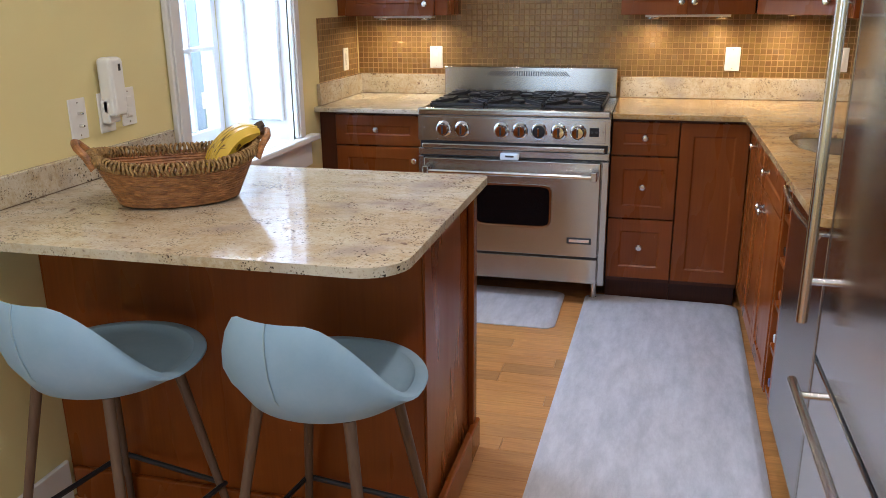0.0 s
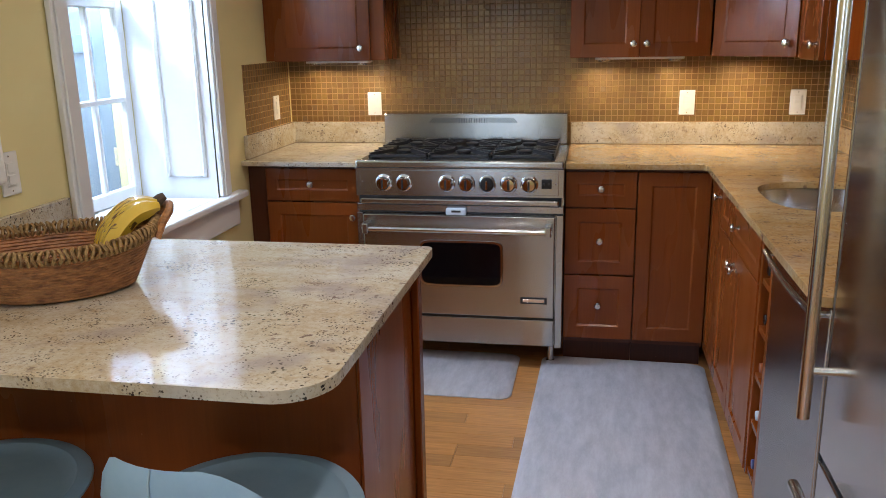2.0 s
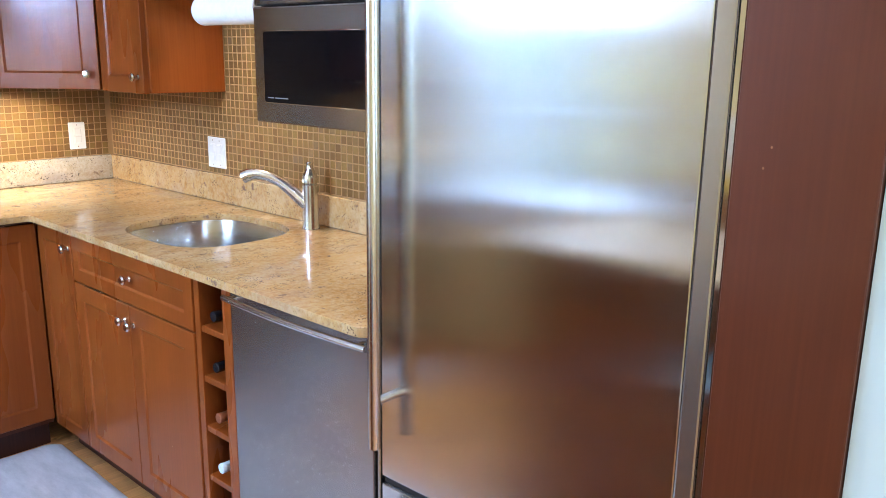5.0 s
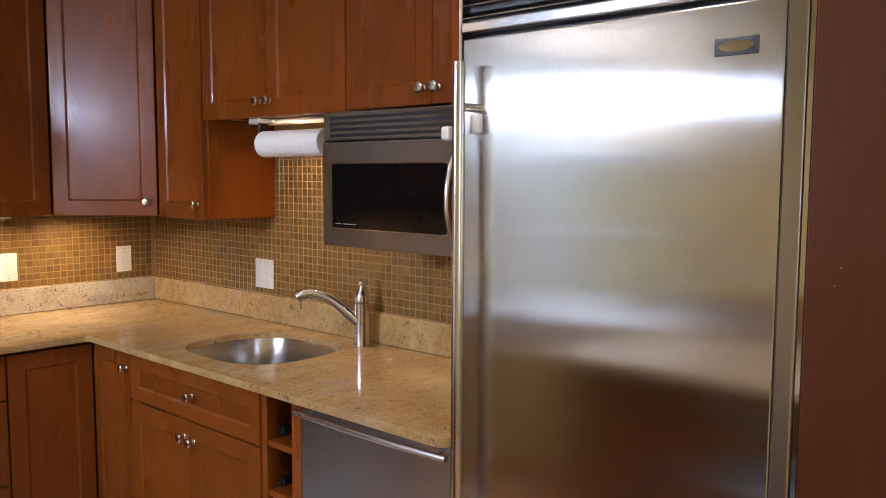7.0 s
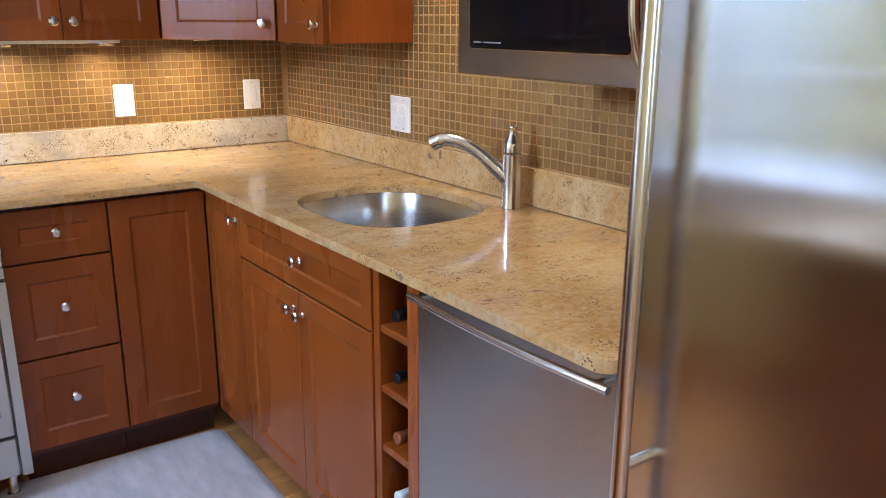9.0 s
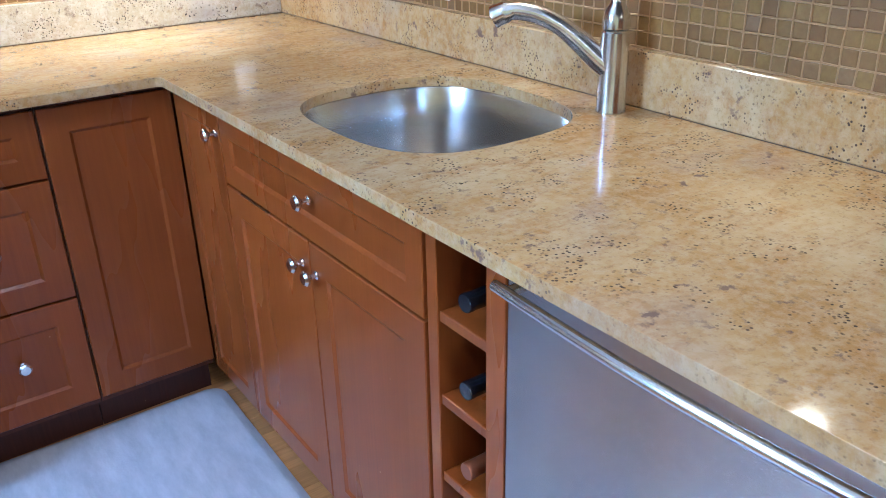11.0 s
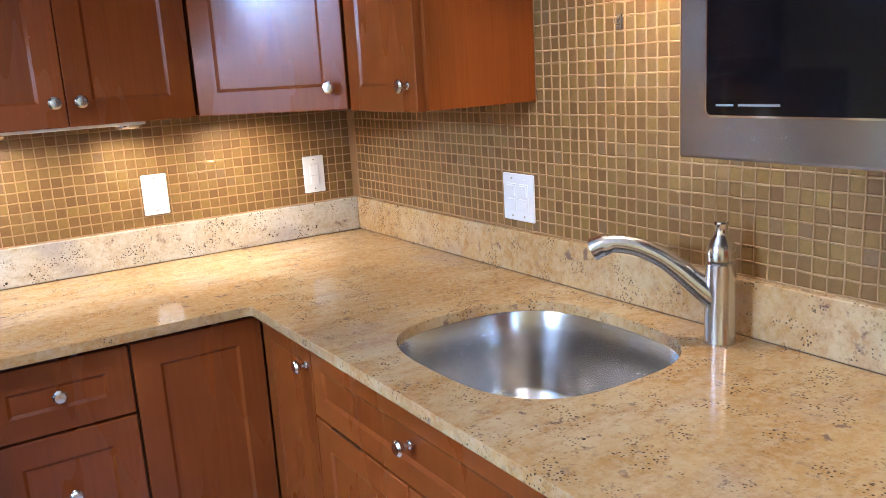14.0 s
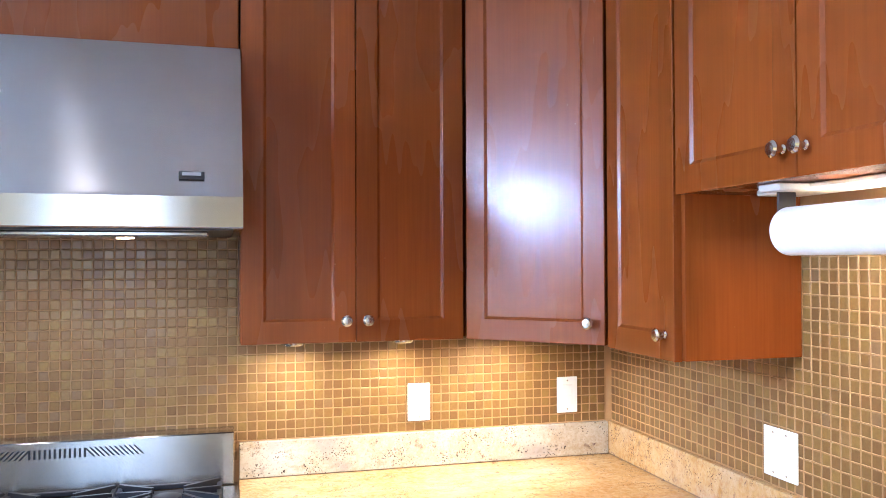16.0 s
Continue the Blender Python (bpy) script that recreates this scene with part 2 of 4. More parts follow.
FLOOR_GAP = material("floor_joint", (0.06, 0.03, 0.014), 0.8)[0]


def cloth(name, a, c, scale, rough=0.85, weave=500, streak=(1, 1, 1), strength=0.25):
    m, nt, b = material(name, a, rough)
    n = noise_tex(nt, coords(nt, streak), scale, 6, 0.7)
    col = ramp(nt, n, [(0.35, a), (0.68, c)])
    nt.links.new(col, b.inputs["Base Color"])
    bump(nt, b, noise_tex(nt, coords(nt), weave, 3), strength, 0.001)
    return m


MAT = cloth("grey_floor_mat", (0.36, 0.36, 0.4), (0.5, 0.5, 0.54), 20, 0.6, 160, (1.0, 0.3, 1), 0.5)
SUEDE = cloth("pale_grey_faux_suede", (0.25, 0.405, 0.55), (0.32, 0.47, 0.61), 5, 0.8, 700)
SEAM = material("stitch_thread", (0.3, 0.43, 0.52), 0.8)[0]
LEG = cherry("walnut_leg_finish", (0.09, 0.05, 0.03), (0.16, 0.1, 0.065), rough=0.45)
PAPER = cloth("paper_towel", (0.8, 0.8, 0.8), (0.86, 0.86, 0.85), 60, 0.9, 300)
WICKER = cloth("wicker", (0.16, 0.06, 0.018), (0.5, 0.22, 0.07), 30, 0.5, 200, (1, 1, 3), 0.5)
ROPE = cloth("seagrass_rope", (0.15, 0.08, 0.028), (0.42, 0.26, 0.09), 60, 0.7, 300)


def fruit_material(name, base, spot, scale, lo=0.5, hi=0.62, streak=(1, 1, 1)):
    m, nt, b = material(name, base, 0.4)
    nt.links.new(mix(nt, ramp(nt, noise_tex(nt, coords(nt, streak), scale, 4), [(lo, 0.0), (hi, 1.0)]), base, spot), b.inputs["Base Color"])
    return m


BANANA = fruit_material("ripe_banana_skin", (0.68, 0.46, 0.04), (0.13, 0.06, 0.012), 8, 0.55, 0.6, (0.5, 9, 5))
ONION = fruit_material("brown_onion_skin", (0.3, 0.12, 0.05), (0.16, 0.05, 0.03), 14)
LEAF = fruit_material("garden_leaf", (0.22, 0.22, 0.008), (0.5, 0.41, 0.012), 4)
SHUTTER = paint("slate_blue_shutter_paint", (0.24, 0.3, 0.36), 0.5)
STUCCO = paint("pale_render", (0.75, 0.75, 0.73), 0.8)
LAWN = cloth("garden_ground", (0.16, 0.17, 0.08), (0.3, 0.3, 0.2), 3, 0.9, 60)
PAVING = cloth("paving", (0.3, 0.3, 0.3), (0.42, 0.41, 0.4), 6, 0.9, 60)
BARK = cloth("bark", (0.07, 0.05, 0.035), (0.14, 0.1, 0.07), 12, 0.9, 60)
BOTTLE = material("dark_bottle_glass", (0.012, 0.02, 0.012), 0.06)[0]
FOIL_BLACK = material("black_foil", (0.007, 0.008, 0.011), 0.22)[0]
FOIL_COPPER = material("copper_foil", (0.35, 0.12, 0.05), 0.3, 0.6)[0]
FOIL_WHITE = material("pale_foil", (0.55, 0.62, 0.65), 0.35)[0]
FOIL_BLUE = material("blue_foil", (0.02, 0.04, 0.16), 0.3)[0]
LAMP_GLOW, _nt, _b = material("lamp_lens", (1, 0.9, 0.7), 0.3)
_b.inputs["Emission Color"].default_value = (1, 0.82, 0.55, 1)
_b.inputs["Emission Strength"].default_value = 4.0
GLASS, _nt, _b = material("window_glass", (1, 1, 1), 0.0)
_b.inputs["Transmission Weight"].default_value = 1.0
_b.inputs["IOR"].default_value = 1.45


# ---- mesh helpers ----
def box(bm, a, b, bevel=0.0, segments=1):
    lo, hi = [min(p, q) for p, q in zip(a, b)], [max(p, q) for p, q in zip(a, b)]
    vs = bmesh.ops.create_cube(bm, size=1.0)["verts"]
    for v in vs:
        v.co = Vector([lo[i] + (v.co[i] + 0.5) * (hi[i] - lo[i]) for i in range(3)])
    if bevel:
        es = list({e for v in vs for e in v.link_edges})
        bmesh.ops.bevel(bm, geom=es, offset=bevel, segments=segments, profile=0.5, affect="EDGES")
    return bm


def lathe(bm, profile, seg=20, m=None):
    """A body of revolution about Z from (radius, height) pairs, closed at both ends."""
    m = m or Matrix()
    rings = []
    for r, z in profile:
        if r < 1e-5:
            rings.append([bm.verts.new(m @ Vector((0, 0, z)))])
        else:
            rings.append([bm.verts.new(m @ Vector((r * math.cos(2 * math.pi * i / seg), r * math.sin(2 * math.pi * i / seg), z))) for i in range(seg)])
    for a, b in zip(rings, rings[1:]):
        for i in range(seg):
            j = (i + 1) % seg
            if len(a) == 1 and len(b) > 1:
                bm.faces.new((a[0], b[i], b[j]))
            elif len(b) == 1 and len(a) > 1:
                bm.faces.new((a[i], b[0], a[j]))
            elif len(a) > 1:
                bm.faces.new((a[i], b[i], b[j], a[j]))
    for ring in (rings[0], rings[-1]):
        if len(ring) > 1:
            bm.faces.new(ring)
    return bm


def tube(bm, pts, radius, seg=10, closed=False):
    """A round bar along a line of points; radius is one number or one for each point."""
    pts = [Vector(p) for p in pts]
    rs = radius if isinstance(radius, (list, tuple)) else [radius] * len(pts)
    n = len(pts)
    rings, up = [], None
    for i, p in enumerate(pts):
        a = pts[i - 1] if (i or closed) else p
        b = pts[(i + 1) % n] if (i < n - 1 or closed) else p
        d = (b - a).normalized()
        if up is None:
            up = Vector((0, 0, 1)) if abs(d.z) < 0.9 else Vector((1, 0, 0))
        s = d.cross(up).normalized()
        up = s.cross(d).normalized()
        rings.append([bm.verts.new(p + rs[i] * (math.cos(2 * math.pi * k / seg) * s + math.sin(2 * math.pi * k / seg) * up)) for k in range(seg)])
    pairs = list(zip(rings, rings[1:])) + ([(rings[-1], rings[0])] if closed else [])
    for a, b in pairs:
        for k in range(seg):
            bm.faces.new((a[k], a[(k + 1) % seg], b[(k + 1) % seg], b[k]))
    if not closed:
        bm.faces.new(rings[0])
        bm.faces.new(rings[-1])
    return bm


def loft(bm, rings, cap_start=True, cap_end=True):
    vs = [[bm.verts.new(p) for p in ring] for ring in rings]
    n = len(vs[0])
    for a, b in zip(vs, vs[1:]):
        for k in range(n):
            bm.faces.new((a[k], a[(k + 1) % n], b[(k + 1) % n], b[k]))
    if cap_start:
        bm.faces.new(vs[0])
    if cap_end:
        bm.faces.new(vs[-1])
    return bm


def outline_slab(bm, outer, holes, z0, z1):
    """A slab with holes, from outlines in plan."""
    loops = []
    for pts in [outer] + holes:
        vs = [bm.verts.new((x, y, z1)) for x, y in pts]
        loops.append([bm.edges.new((vs[i], vs[(i + 1) % len(vs)])) for i in range(len(vs))])
    faces = [f for f in bmesh.ops.triangle_fill(bm, use_beauty=True, edges=[e for l in loops for e in l])["geom"] if isinstance(f, bmesh.types.BMFace)]
    ex = bmesh.ops.extrude_face_region(bm, geom=faces)
    bmesh.ops.translate(bm, verts=[v for v in ex["geom"] if isinstance(v, bmesh.types.BMVert)], vec=(0, 0, z0 - z1))
    return bm


def arc(cx, cy, r, a0, a1, n=8):
    return [(cx + r * math.cos(radians(a0 + (a1 - a0) * i / n)), cy + r * math.sin(radians(a0 + (a1 - a0) * i / n))) for i in range(n + 1)]


def superellipse(cx, cy, rx, ry, power, n=56):
    out = []
    for i in range(n):
        t = 2 * math.pi * i / n
        c, s = math.cos(t), math.sin(t)
        out.append((cx + rx * math.copysign(abs(c) ** (2 / power), c), cy + ry * math.copysign(abs(s) ** (2 / power), s)))
    return out


def mesh_of(name, bm, mat, smooth=False):
    bmesh.ops.recalc_face_normals(bm, faces=bm.faces)
    me = bpy.data.meshes.new(name)
    bm.to_mesh(me)
    bm.free()
    me.materials.append(mat)
    if smooth:
        me.shade_smooth()
        me.set_sharp_from_angle(angle=radians(38))
    return me


def part(name, bm, mat, parent, label="", smooth=False):
    ob = new(name, mesh_of(name, bm, mat, smooth))
    ob.parent = parent
    return tagged(ob, label)


def thing(name, m, label, category, group="", kind=""):
    ob = new(name)
    ob.empty_display_size = 0.1
    ob.matrix_world = m
    return tagged(ob, label, category, group, kind)


def solid(name, bm, mat, label, category, group="", kind="", smooth=False):
    """A thing of one mesh, already in its place."""
    ob = new(name, mesh_of(name, bm, mat, smooth))
    return tagged(ob, label, category, group, kind)


def B():
    return bmesh.new()


CT, CTH = 0.914, 0.023      # counter top and its thickness
ZC = CT - CTH               # top of the base cabinets
UB, UT = 1.337, 2.41        # wall cabinets, bottom and top
LX = -2.655                 # face of the wall with the garden window
CEIL = 2.45
FR = -0.605                 # door faces of the sink run
FB = -0.592                 # door faces of the range run
YB = 0.035                  # face of the wall behind the range

# ---- setting ----
bm = box(B(), (-3.1, -6.3, -0.12), (0.3, 0.18, -0.014))
floor = solid("floor", bm, FLOOR_GAP, "polished oak strip floor", "floor", kind="structure")
bm = box(B(), (-3.1, -6.3, CEIL), (0.3, 0.18, CEIL + 0.12))
solid("ceiling", bm, CEILING_PAINT, "plain white ceiling", "ceiling", kind="structure")
bm = box(B(), (LX - 0.45, YB + 0.0025, -0.014), (0.16, 0.18, CEIL))
wall_back = solid("wall_back", bm, GROUT, "mosaic tiled wall behind the range", "wall", kind="structure")
bm = box(B(), (0.0025, -3.302, -0.014), (0.16, YB + 0.0025, CEIL))
wall_right = solid("wall_right", bm, GROUT, "mosaic tiled wall behind the sink", "wall", kind="structure")
bm = box(B(), (-0.6, -6.2, -0.014), (0.16, -3.302, CEIL))
solid("wall_right_rear", bm, BLUE_PAINT, "pale blue painted wall beside the fridge", "wall", kind="structure")
W0, W1, WZ0, WZ1 = -1.79, -0.885, 0.78, 2.36      # window opening
bm = B()
box(bm, (LX - 0.45, -6.2, -0.014), (LX, W0, CEIL))
box(bm, (LX - 0.45, W1, -0.014), (LX, YB + 0.0025, CEIL))
box(bm, (LX - 0.45, W0, -0.014), (LX, W1, WZ0 - 0.03))
box(bm, (LX - 0.45, W0, WZ1), (LX, W1, CEIL))
wall_left = solid("wall_left", bm, YELLOW_PAINT, "pale yellow painted wall with a deep window", "wall", kind="structure")
bm = B()
box(bm, (LX - 0.45, -6.3, -0.014), (-2.63, -6.2, CEIL))
box(bm, (-1.77, -6.3, -0.014), (0.16, -6.2, CEIL))
box(bm, (-2.63, -6.3, -0.014), (-1.77, -6.2, 0.75))
box(bm, (-2.63, -6.3, 2.2), (-1.77, -6.2, CEIL))
solid("wall_rear", bm, YELLOW_PAINT, "unseen pale yellow wall with an opening added for daylight", "wall", kind="structure")
bm = box(B(), (LX + 0.001, -6.2, 0.0), (LX + 0.016, -2.622, 0.13), 0.004)
solid("baseboard", bm, WHITE_PAINT, "white painted baseboard", "baseboard", kind="structure")

# window with panelled reveal, casing and stool
win = thing("window_1", pose(LX, -1.32, WZ0), "white double-hung window in a deep panelled reveal", "window", kind="structure")
SX, JD = -0.345, 0.008      # sash plane and splay of the reveal, from the wall's face
w0, w1 = W0 + 1.32, W1 + 1.32
hgt = WZ1 - WZ0


def reveal(sign, y):
    """One splayed reveal board with a raised moulding panel."""
    bm = B()
    yi = y - sign * JD
    quad = [(0.0, y), (SX, yi), (SX, yi + sign * 0.02), (0.0, y + sign * 0.02)]
    loft(bm, [[(a, b, 0.0) for a, b in quad], [(a, b, hgt) for a, b in quad]])
    ob = part("reveal_board", bm, WHITE_PAINT, win)
    d = Vector((SX, yi - y, 0)).normalized()
    n = Vector((d.y, -d.x, 0)) * (1 if sign > 0 else -1)
    if n.y * sign > 0:
        n = -n
    ln = Vector((SX, yi - y, 0)).length

    def at(s, z, off):
        p = Vector((0, y, 0)) + d * (s * ln) + n * off
        return (p.x, p.y, z)
    for za, zb in ((0.105, 0.95), (1.05, hgt - 0.1)):
        bm = B()
        ring = [at(0.14, za, 0.004), at(0.62, za, 0.004), at(0.62, zb, 0.004), at(0.14, zb, 0.004)]
        tube(bm, ring, 0.011, 6, True)
        part("panel_moulding", bm, WHITE_PAINT, ob, smooth=True)


reveal(1, w1)
reveal(-1, w0)
part("head_board", box(B(), (0, w0, hgt - 0.02), (SX, w1, hgt)), WHITE_PAINT, win)
bm = box(B(), (SX - 0.1, w0 + 0.03, -0.012), (0.0, w1 - 0.03, 0.018), 0.003)
box(bm, (0.0, w0 - 0.09, -0.012), (0.055, w1 + 0.19, 0.018), 0.008, 2)
part("window_stool", bm, WHITE_PAINT, win)
part("apron", box(B(), (0.002, w0 - 0.05, -0.13), (0.022, w1 + 0.15, -0.014), 0.004), WHITE_PAINT, win)
for ya, yb in ((w1 + 0.002, w1 + 0.085), (w0 - 0.085, w0 - 0.002)):
    bm = box(B(), (0.002, ya, 0.02), (0.024, yb, hgt + 0.09), 0.004)
    box(bm, (0.024, ya + 0.012, 0.02), (0.032, yb - 0.045, hgt + 0.06), 0.003)
    part("casing", bm, WHITE_PAINT, win)
part("casing", box(B(), (0.002, w0, hgt + 0.005), (0.024, w1, hgt + 0.09), 0.004), WHITE_PAINT, win)


def sash(x, za, zb, cols=4):
    ya, yb = w0 + JD + 0.003, w1 - JD - 0.003
    fr = B()
    st = 0.045
    box(fr, (x, ya, za), (x - 0.035, ya + st, zb), 0.004)
    box(fr, (x, yb - st, za), (x - 0.035, yb, zb), 0.004)
    box(fr, (x, ya + st, za), (x - 0.035, yb - st, za + 0.055), 0.004)
    box(fr, (x, ya + st, zb - 0.04), (x - 0.035, yb - st, zb), 0.004)
    ob = part("sash", fr, WHITE_PAINT, win)
    gy0, gy1, gz0, gz1 = ya + st, yb - st, za + 0.055, zb - 0.04
    for i in range(1, cols):
        y = gy0 + (gy1 - gy0) * i / cols
        part("glazing_bar", box(B(), (x - 0.004, y - 0.011, gz0), (x - 0.03, y + 0.011, gz1), 0.004), WHITE_PAINT, ob)
    zm = (gz0 + gz1) / 2
    part("glazing_bar", box(B(), (x - 0.003, gy0, zm - 0.011), (x - 0.031, gy1, zm + 0.011), 0.004), WHITE_PAINT, ob)
    pane = part("pane", box(B(), (x - 0.015, gy0, gz0), (x - 0.019, gy1, gz1)), GLASS, ob)
    pane.visible_shadow = False


sash(SX, 0.02, 0.835)
sash(SX - 0.04, 0.795, hgt - 0.02)

# ---- garden outside ----
bm = box(B(), (-60, -60, -0.9), (-3.35, 60, -0.5))
solid("ground", bm, LAWN, "mossy garden ground", "ground", kind="structure")
sh = thing("window_shutter", pose(-3.14, -0.83, 0.62, 0, 0, 14), "slate blue panelled outdoor shutter standing open", "shutter")
bm = B()
for a, b in (((0, 0, 0), (0.05, 0.03, 1.6)), ((0.4, 0, 0), (0.45, 0.03, 1.6)), ((0.05, 0, 0), (0.4, 0.03, 0.08)), ((0.05, 0, 0.78), (0.4, 0.03, 0.86)), ((0.05, 0, 1.52), (0.4, 0.03, 1.6))):
    box(bm, tuple(-v if i == 0 else v for i, v in enumerate(a)), tuple(-v if i == 0 else v for i, v in enumerate(b)), 0.003)
part("frame", bm, SHUTTER, sh)
for za, zb in ((0.08, 0.78), (0.86, 1.52)):
    part("panel", box(B(), (-0.4, 0.008, za), (-0.05, 0.022, zb)), SHUTTER, sh)
part("hinge", box(B(), (-0.012, -0.004, 0.3), (0.03, 0.0, 0.38)), NICKEL, sh)


def bush(x, y, r, h, seed):
    rnd = random.Random(seed)
    ob = thing("garden_shrub", pose(x, y, -0.5), "leafy green garden shrub", "shrub", "shrubs in the garden")
    bm = B()
    for k in range(5):
        a = rnd.uniform(0, 6.28)
        tube(bm, [(0, 0, 0), (0.2 * r * math.cos(a), 0.2 * r * math.sin(a), h * 0.5), (0.55 * r * math.cos(a), 0.55 * r * math.sin(a), h * 0.85)], [0.03, 0.02, 0.006], 5)
    part("stems", bm, BARK, ob)
    bm = B()
    for k in range(2400):
        a, u = rnd.uniform(0, 6.28), rnd.random() ** 0.5
        z = h * (0.15 + 0.85 * rnd.random())
        rr = r * u * math.sin(math.pi * min(0.95, 0.15 + 0.8 * z / h)) * rnd.uniform(0.7, 1.15)
        c = Vector((rr * math.cos(a), rr * math.sin(a), z))
        e = Euler((rnd.uniform(-1.3, 1.3), rnd.uniform(-1.3, 1.3), rnd.uniform(0, 6)))
        s = rnd.uniform(0.05, 0.11)
        bm.faces.new([bm.verts.new(c + e.to_matrix() @ Vector(v)) for v in ((-s, 0, 0), (0, -s * 0.4, 0.01), (s, 0, 0), (0, s * 0.4, 0.01))])
    part("leaves", bm, LEAF, ob)


for i, (x, y, r, h) in enumerate(((-6.2, 0.2, 0.9, 1.5), (-6.6, 1.7, 1.1, 1.6), (-6.8, -1.5, 1.1, 1.5), (-6.0, 3.2, 1.1, 1.6), (-7.4, 4.9, 1.3, 1.9), (-7.2, -3.4, 1.3, 1.7), (-7.6, 6.6, 1.4, 2.1))):
    bush(x, y, 1.15 * r, 1.55 * h, i + 3)
house = thing("neighbour_house", pose(-13, 3.5, -0.5), "pale rendered house across the garden", "house")
bm = box(B(), (-3, -9, 0), (0, 9, 6))
part("wall", bm, STUCCO, house)
bm = B()
loft(bm, [[(-3.3, y, 6), (0.4, y, 6), (-1.5, y, 7.6)] for y in (-9.3, 9.3)])
part("roof", bm, SHUTTER, house)
for yy in (-6, -3, 0, 3, 6):
    for zz in (0.9, 3.6):
        w = part("window", box(B(), (0.0, yy - 0.5, zz), (0.05, yy + 0.5, zz + 1.5), 0.01), WHITE_PAINT, house)
        part("pane", box(B(), (0.03, yy - 0.42, zz + 0.08), (0.06, yy + 0.42, zz + 1.42)), BLACK_GLASS, w)
fence = thing("garden_fence", pose(-9, 0, -0.5), "dark iron garden fence", "fence")
for i in range(40):
    part("bar", box(B(), (-0.01, -4 + i * 0.2, 0), (0.01, -3.98 + i * 0.2, 1.1)), IRON, fence)
part("rail", box(B(), (-0.015, -4.1, 1.0), (0.015, 4.0, 1.04)), IRON, fence)


# ---- cabinets ----
def knob(parent, x, y, z):
    bm = lathe(B(), [(0.0, 0), (0.0085, 0), (0.0085, 0.003), (0.0052, 0.006), (0.0048, 0.014), (0.009, 0.018), (0.0148, 0.022), (0.0152, 0.026), (0.011, 0.0305), (0.0, 0.032)], 20,
               pose(x, y, z, 90, 0, 0))
    return part("knob", bm, NICKEL, parent, "satin nickel knob", True)


def shaker(parent, kind, x0, x1, z0, z1, knob_at=None, rail=0.057, t=0.02, plain=False):
    """A frame-and-panel front whose face lies at y = 0."""
    bm = B()
    e, s, d = 0.0018, 0.008, 0.0055
    ring = lambda o, y: [(x0 + o, y, z0 + o), (x1 - o, y, z0 + o), (x1 - o, y, z1 - o), (x0 + o, y, z1 - o)]
    r = min(rail, 0.4 * (x1 - x0), 0.36 * (z1 - z0))
    loft(bm, [ring(0, t), ring(0, e), ring(e, 0), ring(r, 0), ring(r + s, d), ring(r + s, t)], False, False)
    ob = part(kind, bm, WOOD, parent)
    part("panel", box(B(), (x0 + r + s - 0.004, d - 0.0005, z0 + r + s - 0.004), (x1 - r - s + 0.004, t - 0.002, z1 - r - s + 0.004)), WOOD, ob)
    if knob_at:
        knob(ob, knob_at[0], 0.0, knob_at[1])
    return ob


def base_cabinet(m, w, depth, fronts, label, kick=True, top=ZC - 0.001):
    ob = thing("base_cabinet", m, label, "cabinet", "base cabinets")
    # carcass in darkened cherry, so the gaps between fronts read as shade
    part("body", box(B(), (0, 0.021, 0.105), (w, depth, top)), WOOD_SHADED, ob)
    if kick:
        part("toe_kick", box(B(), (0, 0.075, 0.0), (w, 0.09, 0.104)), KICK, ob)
    for f in fronts:
        shaker(ob, *f)
    return ob


def wall_cabinet(m, w, depth, z0, z1, fronts, label, side_mat=None):
    ob = thing("wall_cabinet", m, label, "cabinet", "wall cabinets")
    part("body", box(B(), (0, 0.021, z0 + 0.002), (w, depth, z1), 0.001), side_mat or WOOD, ob)
    for f in fronts:
        shaker(ob, *f)
    return ob


def back_unit(x, face=FB):
    return pose(x, face, 0)


def side_unit(y, face=FR):
    return pose(face, y, 0, 0, 0, -90)


G = 0.002
D = YB - FB - 0.004
# range run
w = 0.3
base_cabinet(back_unit(-1.208), w, D, [("drawer", G, w - G, 0.722, 0.876, (w / 2, 0.805), 0.05), ("drawer", G, w - G, 0.424, 0.716, (w / 2, 0.577)), ("drawer", G, w - G, 0.128, 0.418, (w / 2, 0.286))],
             "cherry base cabinet with three stacked drawers beside the range")
w = 0.3
base_cabinet(back_unit(-0.906), w, D, [("door", G, w - G, 0.128, 0.876)], "cherry corner cabinet with a plain panel front")
w = 0.53
base_cabinet(back_unit(LX + 0.003), w, D, [("drawer", 0.09, w - G, 0.728, 0.876, (0.306, 0.807), 0.05), ("door", 0.09, w - G, 0.128, 0.722, (w - 0.032, 0.658))],
             "cherry base cabinet with a drawer over a door")
# sink run
D = -FR - 0.004
w = 0.272
base_cabinet(side_unit(-0.594), w, D, [("door", 0.001, w - G, 0.108, 0.876, (0.25, 0.826), 0.045)], "cherry corner cabinet with one narrow door")
w = 0.757
base_cabinet(side_unit(-0.867), w, D, [("drawer", G, w - G, 0.72, 0.876, (0.401, 0.803), 0.045), ("door", G, 0.379, 0.108, 0.714, (0.353, 0.662)), ("door", 0.383, w - G, 0.108, 0.714, (0.407, 0.656))],
             "worn cherry sink cabinet with a false drawer and two doors", top=0.64)

# small metal strip on the sink cabinet's door
solid("cabinet_door_strip", box(B(), (FR - 0.0015, -1.075, 0.7142), (FR + 0.012, -0.945, 0.7175), 0.0005), NICKEL, "thin metal strip on the sink cabinet door", "strip")

